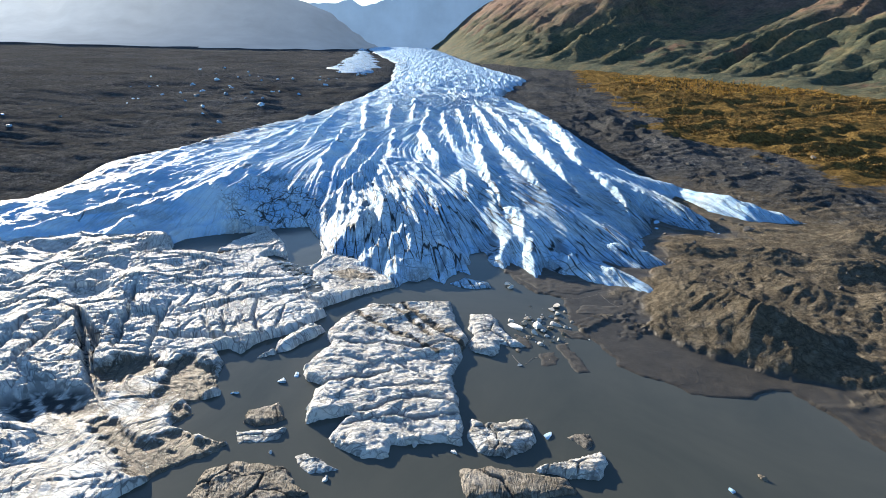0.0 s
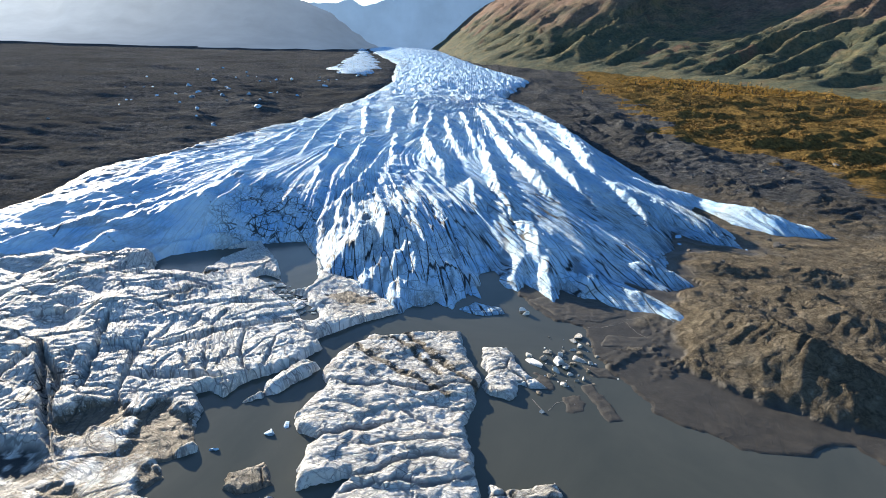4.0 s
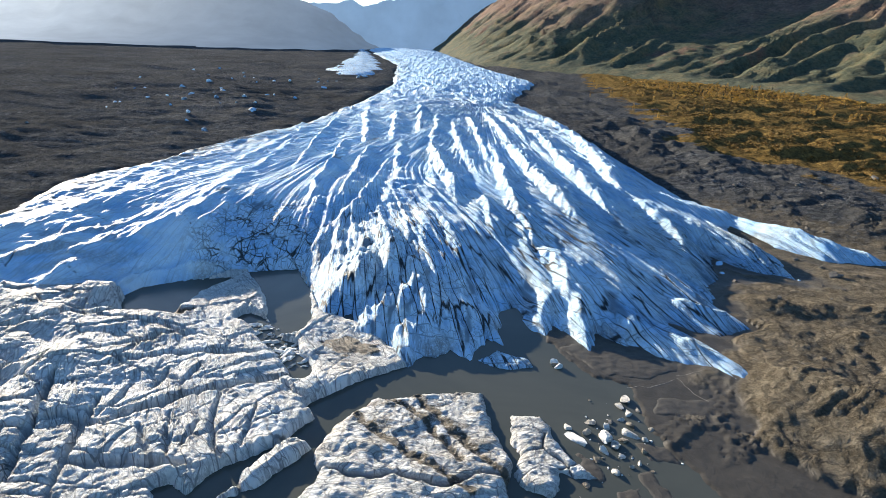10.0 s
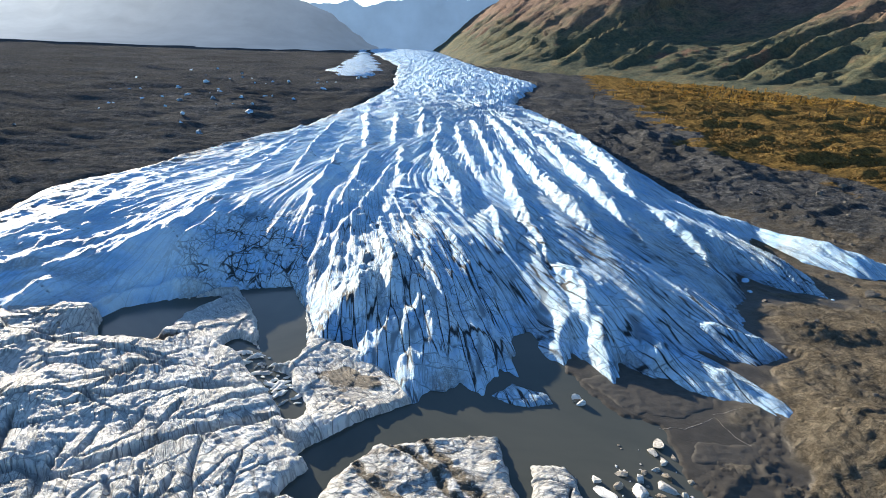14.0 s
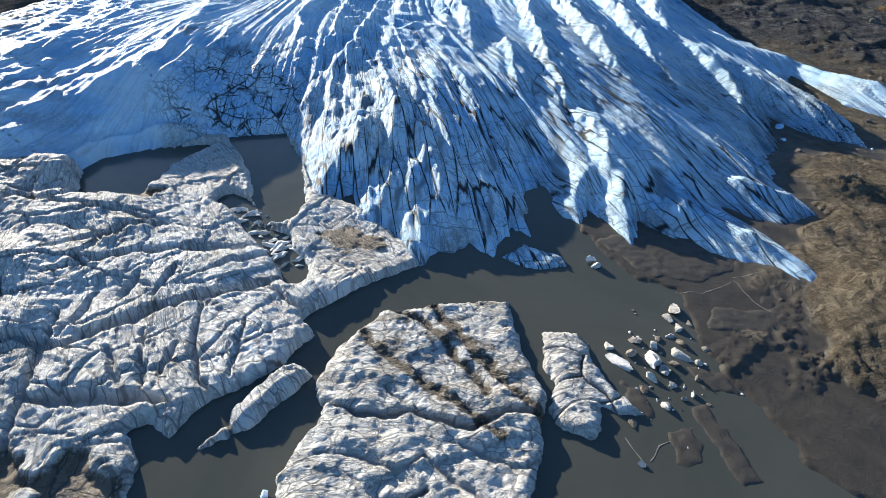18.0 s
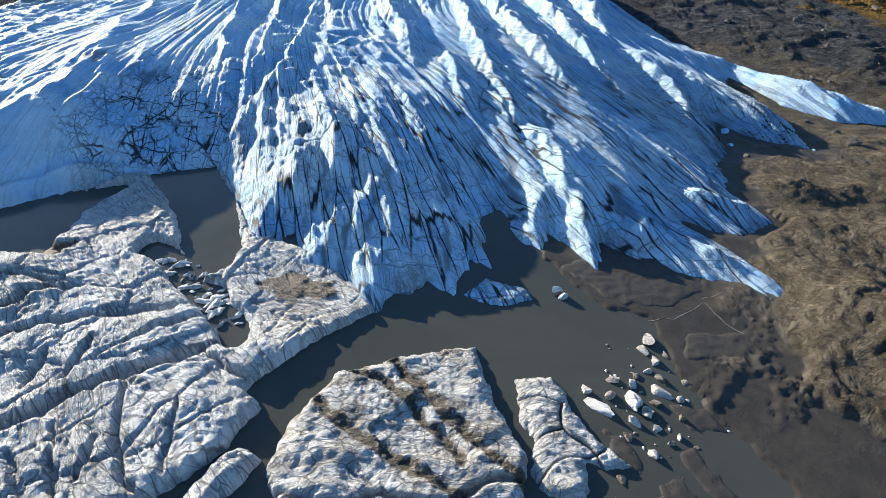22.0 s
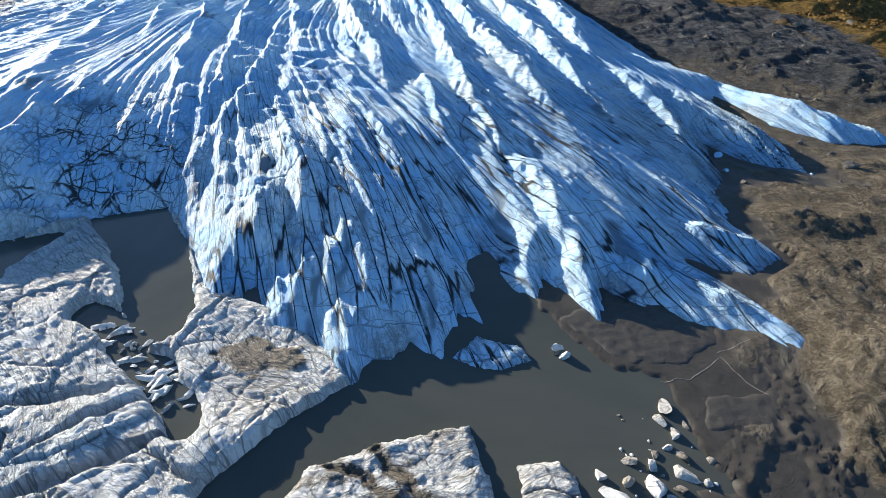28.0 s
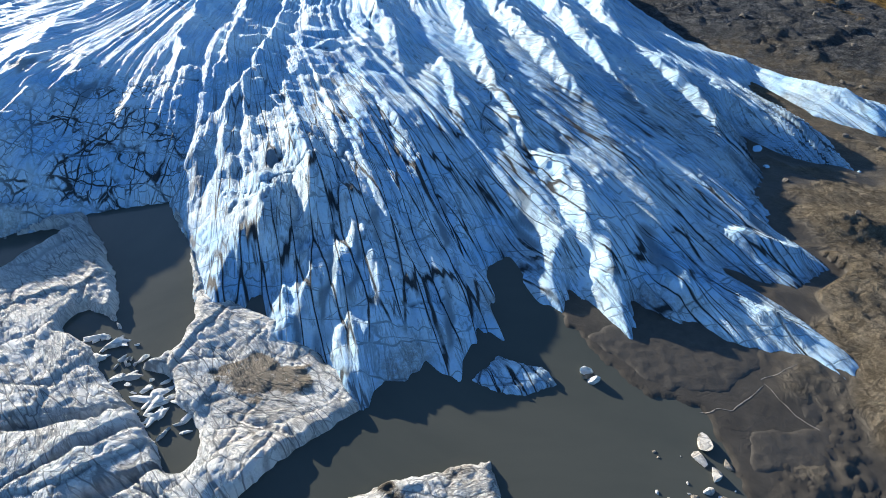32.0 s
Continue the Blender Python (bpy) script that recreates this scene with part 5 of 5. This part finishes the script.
BRASH = ((29, 144, 1.4, 0), (35, 146, 1.3, 1), (31, 139.5, 2.3, 2), (37, 141.5, 2.6, 0), (40, 147, 1.2, 1), (43, 148, 1.1, 0), (43, 143, 2.0, 2), (49, 145, 1.0, 0), (46, 156, 2.0, 2), (48, 152, 1.2, 1),
         (40, 135, 1.1, 0), (43, 133, 1.0, 0), (37, 130, 1.6, 2), (41, 132, 0.9, 1), (33.5, 142.5, 1.5, 1), (39, 138.5, 1.7, 2), (41.5, 140.5, 1.3, 1), (36, 136.5, 1.5, 2), (44.5, 146, 1.4, 1), (38.5, 144.5, 1.3, 2),
         (34, 133.5, 1.4, 1), (46.5, 141, 1.1, 2), (45, 137, 1.2, 1), (45.5, 150.5, 1.4, 2), (44, 153.5, 1.3, 2))
rng = random.Random(5)
for x, y, s, kind in BRASH:
    scrap("brash_ice", x, y, (s * rng.uniform(1.0, 1.6), s * rng.uniform(0.7, 1.1), s * rng.uniform(0.5, 0.8)), rng.randrange(999), (GREY_ICE, MUD_ICE, GREY_ICE)[kind] if s < 2.2 else DIRTY_ICE,
          ("pale grey scrap of floating ice", "dark silty scrap of floating ice", "grey-white scrap of floating ice")[kind], "brash ice", "brash ice beside the small floe", 0.1, rng.uniform(0, 360), 3 if s > 1.8 else 2)
for k in range(46):
    a = rng.uniform(0, 6.28)
    x, y = 40 + rng.gauss(0, 5), 139 + rng.gauss(0, 7)
    s = rng.uniform(0.25, 0.7)
    scrap("brash_ice", x, y, (s, s * rng.uniform(0.5, 1.0), s * 0.4), 1000 + k, (SHELF_ICE, MUD_ICE, DIRTY_ICE)[k % 3],
          ("clean white scrap of floating ice", "dark silty scrap of floating ice", "grey-white scrap of floating ice")[k % 3], "brash ice", "brash ice beside the small floe", 0.05, rng.uniform(0, 360), 1)
for x, y, sx, sy, seed, mat, label in ((34, 89, 1.7, 1.1, 31, ICE, "clean white scrap of floating ice"), (3, 83.5, 2.0, 0.7, 32, DIRTY_ICE, "flat grey scrap of floating ice"), (12, 82, 1.5, 0.8, 33, DIRTY_ICE, "flat grey scrap of floating ice"),
                                       (70, 75, 0.9, 1.1, 34, ICE, "clean white scrap of floating ice"), (78, 79, 1.1, 1.6, 35, MUD_ICE, "brown silty scrap of floating ice"), (30, 118, 0.9, 1.3, 36, ICE, "clean white scrap of floating ice"),
                                       (-34, 105, 1.6, 2.0, 37, ICE, "rounded white scrap of floating ice"), (-31, 108, 1.3, 1.2, 38, ICE, "rounded white scrap of floating ice"), (-44, 99, 1.6, 0.6, 39, ICE, "flat white scrap of floating ice"),
                                       (30, 126, 1.3, 1.0, 40, MUD_ICE, "brown silty scrap of floating ice"), (-14, 72, 1.2, 0.7, 41, DIRTY_ICE, "flat grey scrap of floating ice"), (-28, 79, 0.9, 0.6, 42, DIRTY_ICE, "flat grey scrap of floating ice")):
    scrap("brash_ice", x, y, (sx, sy, 0.45), seed, mat, label, "brash ice", "loose ice on the lake", 0.1, seed * 37, 3)
for k in range(70):                                      # broken ice in the gap between pool and shelf
    q = rng.random()
    x, y = -60 + 19 * q + rng.gauss(0, 2.2), 183 - 20 * q + rng.gauss(0, 2.2)
    s = rng.choice((0.4, 0.5, 0.7, 0.9, 1.2, 1.7))
    scrap("brash_ice", x, y, (s * 1.7, s * 0.7, 0.3 + 0.3 * s), 1200 + k, SHELF_ICE, "blue-white block of broken ice beside the pool", "brash ice", "broken ice beside the pool", 0.15, rng.gauss(35, 25), 2)
for x, y, s in ((135, 245, 1.3), (132, 248, 1.6), (129, 247, 1.0), (112, 255, 1.8), (108, 243, 1.4), (137, 241, 0.8)):
    scrap("fallen_ice", x, y, (s * 1.2, s, s * 0.8), int(x * 7), ICE, "white block of fallen ice on the mud", "ice block", "fallen ice at the toes", 0.7, x * 31, 2)


def ground_at(x, y):
    return float(ground_height(np.array([[float(x)]]), np.array([[float(y)]]))[0, 0])


for k in range(70):
    x, y = rng.uniform(88, 230), rng.uniform(175, 380)
    if inside(GLACIER, np.array([float(x)]), np.array([float(y)]))[0] > -3:
        continue
    s = rng.choice((0.4, 0.5, 0.7, 0.9, 1.4))
    scrap("boulder", x, y, (s * 1.2, s, s * 0.7), 1500 + k, ROCK, "grey-brown boulder on the silt flat", "boulder", "boulders on the silt flat", ground_at(x, y) + 0.15 * s, rng.uniform(0, 360), 2)
for x, y, s in ((151, 243, 2.6), (208, 603, 4.5), (237, 398, 3.0), (173, 380, 2.2), (212, 380, 2.5), (272, 400, 3.2)):
    scrap("boulder", x, y, (s * 1.2, s, s * 0.75), int(x), ROCK, "large pale boulder on the moraine", "boulder", "large boulders", ground_at(x, y) + 0.1 * s, x * 13, 3)
for k in range(60):                                       # ice remnants on the dark moraine
    x, y = -180 - abs(rng.gauss(0, 190)), rng.uniform(400, 1250)
    if inside(GLACIER, np.array([float(x)]), np.array([float(y)]))[0] > -8:
        continue
    s = rng.uniform(0.9, 2.6) * (1 + y / 900)
    scrap("ice_remnant", x, y, (s * 1.5, s, s * 0.7), 1700 + k, ICE, "white remnant of ice on the dark moraine", "ice block", "ice remnants on the moraine", ground_at(x, y) + 0.25 * s, rng.uniform(0, 180), 1)


# ---- autumn trees and shrubs ----
LEAF_GOLD = plain("golden_leaves", (0.26, 0.14, 0.014), (0.50, 0.29, 0.035), 0.8, 0.8, 0.3, 0.1)
LEAF_DARK = plain("dark_needles", (0.012, 0.018, 0.007), (0.035, 0.042, 0.014), 0.8, 0.9, 0.3, 0.1)
LEAF_RUST = plain("russet_shrub_leaves", (0.10, 0.058, 0.011), (0.24, 0.135, 0.022), 0.6, 0.9, 0.3, 0.1)
BARK = plain("pale_bark", (0.12, 0.10, 0.08), (0.25, 0.22, 0.18), 2.0)


def leaf_clumps(rng, count, spread, low, high, size, cone=0.0):
    """Many small angular leaf clumps, thinner towards the outline."""
    bm = bmesh.new()
    for _ in range(count):
        z = rng.uniform(low, high)
        width = spread * (1 - cone * (z - low) / (high - low)) * math.sqrt(max(0.15, 1 - ((z - low) / (high - low) * 2 - 0.9) ** 2 * (1 - cone)))
        a, r = rng.uniform(0, 6.283), width * math.sqrt(rng.random()) * rng.uniform(0.7, 1.1)
        c = Vector((r * math.cos(a), r * math.sin(a), z))
        s = size * rng.uniform(0.6, 1.3)
        vs = [bm.verts.new(c + Vector((rng.uniform(-s, s), rng.uniform(-s, s), rng.uniform(-s, s)))) for _ in range(4)]
        for f in ((0, 1, 2), (0, 3, 1), (1, 3, 2), (2, 3, 0)):
            bm.faces.new([vs[k] for k in f])
    return bm


def trunk(rng, height, radius):
    bm = bmesh.new()
    bmesh.ops.create_cone(bm, cap_ends=True, segments=6, radius1=radius, radius2=radius * 0.25, depth=height, matrix=Matrix.Translation((0, 0, height / 2)))
    for _ in range(5):
        z, a = rng.uniform(0.35, 0.85) * height, rng.uniform(0, 360)
        m = pose(0, 0, z, 0, rng.uniform(40, 65), a) @ Matrix.Translation((0, 0, height * 0.12))
        bmesh.ops.create_cone(bm, cap_ends=False, segments=4, radius1=radius * 0.4, radius2=radius * 0.1, depth=height * 0.26, matrix=m)
    return bm


def tree_kind(seed, golden, x, y):
    rng = random.Random(seed)
    tall = rng.uniform(6.5, 9.5)
    tree = new("birch_tree" if golden else "spruce_tree")
    part("trunk", trunk(rng, tall, 0.16), BARK, tree)
    if golden:
        part("crown", leaf_clumps(rng, 90, tall * 0.24, tall * 0.22, tall * 1.05, 0.55), LEAF_GOLD, tree)
        tagged(tree, "slender birch with golden autumn leaves on the tundra", "tree", "autumn trees at the foot of the slope")
    else:
        part("crown", leaf_clumps(rng, 90, tall * 0.2, tall * 0.1, tall * 1.1, 0.5, 0.9), LEAF_DARK, tree)
        tagged(tree, "dark narrow spruce among golden birches", "tree", "autumn trees at the foot of the slope")
    tree.matrix_world = pose(x, y, ground_at(x, y) - 0.2)
    return tree


rng = random.Random(77)
kinds = [tree_kind(700 + k, k % 4 != 3, 400 + 9 * k, 1040 + 5 * k) for k in range(8)]


def scatter(count, spot):
    pts = np.array([spot() for _ in range(count)])
    return pts[:, 0], pts[:, 1], ground_height(pts[:, :1], pts[:, 1:])[:, 0]


def tree_spot():
    if rng.random() < 0.6:
        return rng.uniform(360, 560) + rng.gauss(0, 25), rng.uniform(960, 1210)
    return rng.uniform(240, 640) + rng.gauss(0, 25), rng.uniform(640, 1000) if rng.random() < 0.5 else rng.uniform(900, 1260)


for x, y, z in zip(*scatter(250, tree_spot)):
    copy_thing(rng.choice(kinds), pose(x, y, z - 0.2, 0, 0, rng.uniform(0, 360)))


def shrub_sheet(name, label, count, spot, mat, low, high):
    """Low shrubs past counting, as one mesh of many leaf clumps."""
    x, y, z = scatter(count, spot)
    n = 5
    gen = np.random.default_rng(count)
    size = gen.uniform(low, high, count)
    centre = np.repeat(np.stack([x, y, z], 1), n, 0)
    s = np.repeat(size, n)[:, None]
    centre = centre + gen.normal(0, 0.55, centre.shape) * s * (1, 1, 0.25) + s * (0, 0, 0.35)
    verts = (centre[:, None, :] + gen.uniform(-0.75, 0.75, (count * n, 4, 3)) * s[:, None, :]).reshape(-1, 3)
    base = np.arange(count * n)[:, None] * 4
    faces = np.concatenate([base + np.array(f) for f in ((0, 1, 2), (0, 3, 1), (1, 3, 2), (2, 3, 0))])
    me = bpy.data.meshes.new(name)
    me.from_pydata(verts.tolist(), [], faces.tolist())
    me.materials.append(mat)
    return tagged(new(name, me), label, "shrubs", kind="stuff")


def tundra_spot():
    while True:
        x, y = rng.uniform(170, 640), rng.uniform(330, 1150)
        if x > np.interp(y, (330, 400, 440, 540, 640, 800, 1200), (300, 262, 250, 215, 222, 236, 275)) and noise.noise(Vector((x / 60, y / 45, 3.3))) > -0.12:
            return x, y


shrub_sheet("tundra_shrubs", "rust and gold dwarf shrubs over the tundra", 9000, tundra_spot, LEAF_RUST, 0.6, 1.9)
shrub_sheet("golden_brush", "bright golden brush at the foot of the slope", 3500, lambda: (rng.uniform(330, 680), rng.uniform(900, 1280)), LEAF_GOLD, 1.0, 2.6)


# ---- drift lines of foam and silt on the mud flat ----
FOAM = plain("dry_silt_foam", (0.20, 0.18, 0.155), (0.30, 0.275, 0.24), 2.0, 0.9, 0.3, 0.05)
DARK_MUD = plain("dark_wet_mud", (0.034, 0.030, 0.024), (0.066, 0.058, 0.046), 0.5, 0.6, 0.6, 0.3)


def ribbon(line, width, seed):
    """A thin uneven ribbon along a line, 4 cm over the ground or the water."""
    bm = bmesh.new()
    pts = []
    for (ax, ay), (bx, by) in zip(line, line[1:]):
        n = max(2, int(math.dist((ax, ay), (bx, by)) / 0.6))
        pts += [(ax + (bx - ax) * k / n, ay + (by - ay) * k / n, bx - ax, by - ay) for k in range(n)]
    last = None
    for k, (x, y, dx, dy) in enumerate(pts):
        n = math.hypot(dx, dy)
        x += 0.5 * noise.noise(Vector((k * 0.25, seed, 0)))
        y += 0.5 * noise.noise(Vector((k * 0.25, seed, 9)))
        w = width * (0.35 + abs(noise.noise(Vector((k * 0.4, seed, 4)))) * 1.6)
        z = max(ground_at(x, y), 0.0) + 0.05
        pair = [bm.verts.new((x - dy / n * w, y + dx / n * w, z)), bm.verts.new((x, y, z + 0.02)), bm.verts.new((x + dy / n * w, y - dx / n * w, z))]
        if last:
            bm.faces.new((last[0], last[1], pair[1], pair[0]))
            bm.faces.new((last[1], last[2], pair[2], pair[1]))
        last = pair
    return bm


for k, line in enumerate(([(48, 162), (54, 162), (60, 165), (63, 167)], [(63, 167), (65, 160), (68, 156)], [(63, 168), (70, 170), (72, 171)], [(28, 123), (30, 119), (31, 117)], [(40, 124), (34, 122), (31, 118)], [(43, 129), (45, 122), (48, 117)])):
    tagged(part("drift_line", ribbon(line, 0.10, 3.1 * k), FOAM), "pale drift line of dried silt foam on the flat", "drift line", "drift lines on the flat")


def mud_bar(outline, height, seed):
    """A flat bar of wet mud just over the water."""
    ax, ay = [p[0] for p in outline], [p[1] for p in outline]
    xs, ys = np.arange(min(ax) - 1, max(ax) + 1.1, 0.5), np.arange(min(ay) - 1, max(ay) + 1.1, 0.5)
    X, Y = np.meshgrid(xs, ys)
    d = inside(outline, X, Y) + 1.0 * fbm(X / 4, Y / 4, 3, seed)
    z = np.where(d > 0, height * (1 - np.exp(-np.maximum(d, 0) / 0.5)) + 0.12 * fbm(X / 3, Y / 2, 3, seed + 5) * step(0, 2, d), 0.4 * d)
    ob = sheet("mud_bar", xs, ys, z, d > -0.6, DARK_MUD)
    return tagged(ob, "low bar of dark wet mud at the ice front", "mud bar", "mud bars in the lake", "structure")


mud_bar([(32, 180), (39, 171), (44, 166), (55, 166), (68, 172), (66, 180), (56, 184), (44, 186)], 0.55, 601)
mud_bar([(50, 150), (55, 158), (66, 158), (74, 161), (70, 150), (60, 148)], 0.5, 611)
mud_bar([(71, 169), (78, 164), (73, 159), (67, 157), (66, 163)], 0.6, 661)
mud_bar([(42, 130), (45, 131), (48, 121), (50, 116), (46, 116), (43, 123)], 0.18, 621)
mud_bar([(36, 125), (41, 126), (41, 119), (36, 119)], 0.15, 631)
mud_bar([(30, 135), (34, 134), (35, 127), (30, 128)], 0.25, 641)
mud_bar([(44, 140), (52, 139), (52, 134), (46, 135)], 0.22, 651)
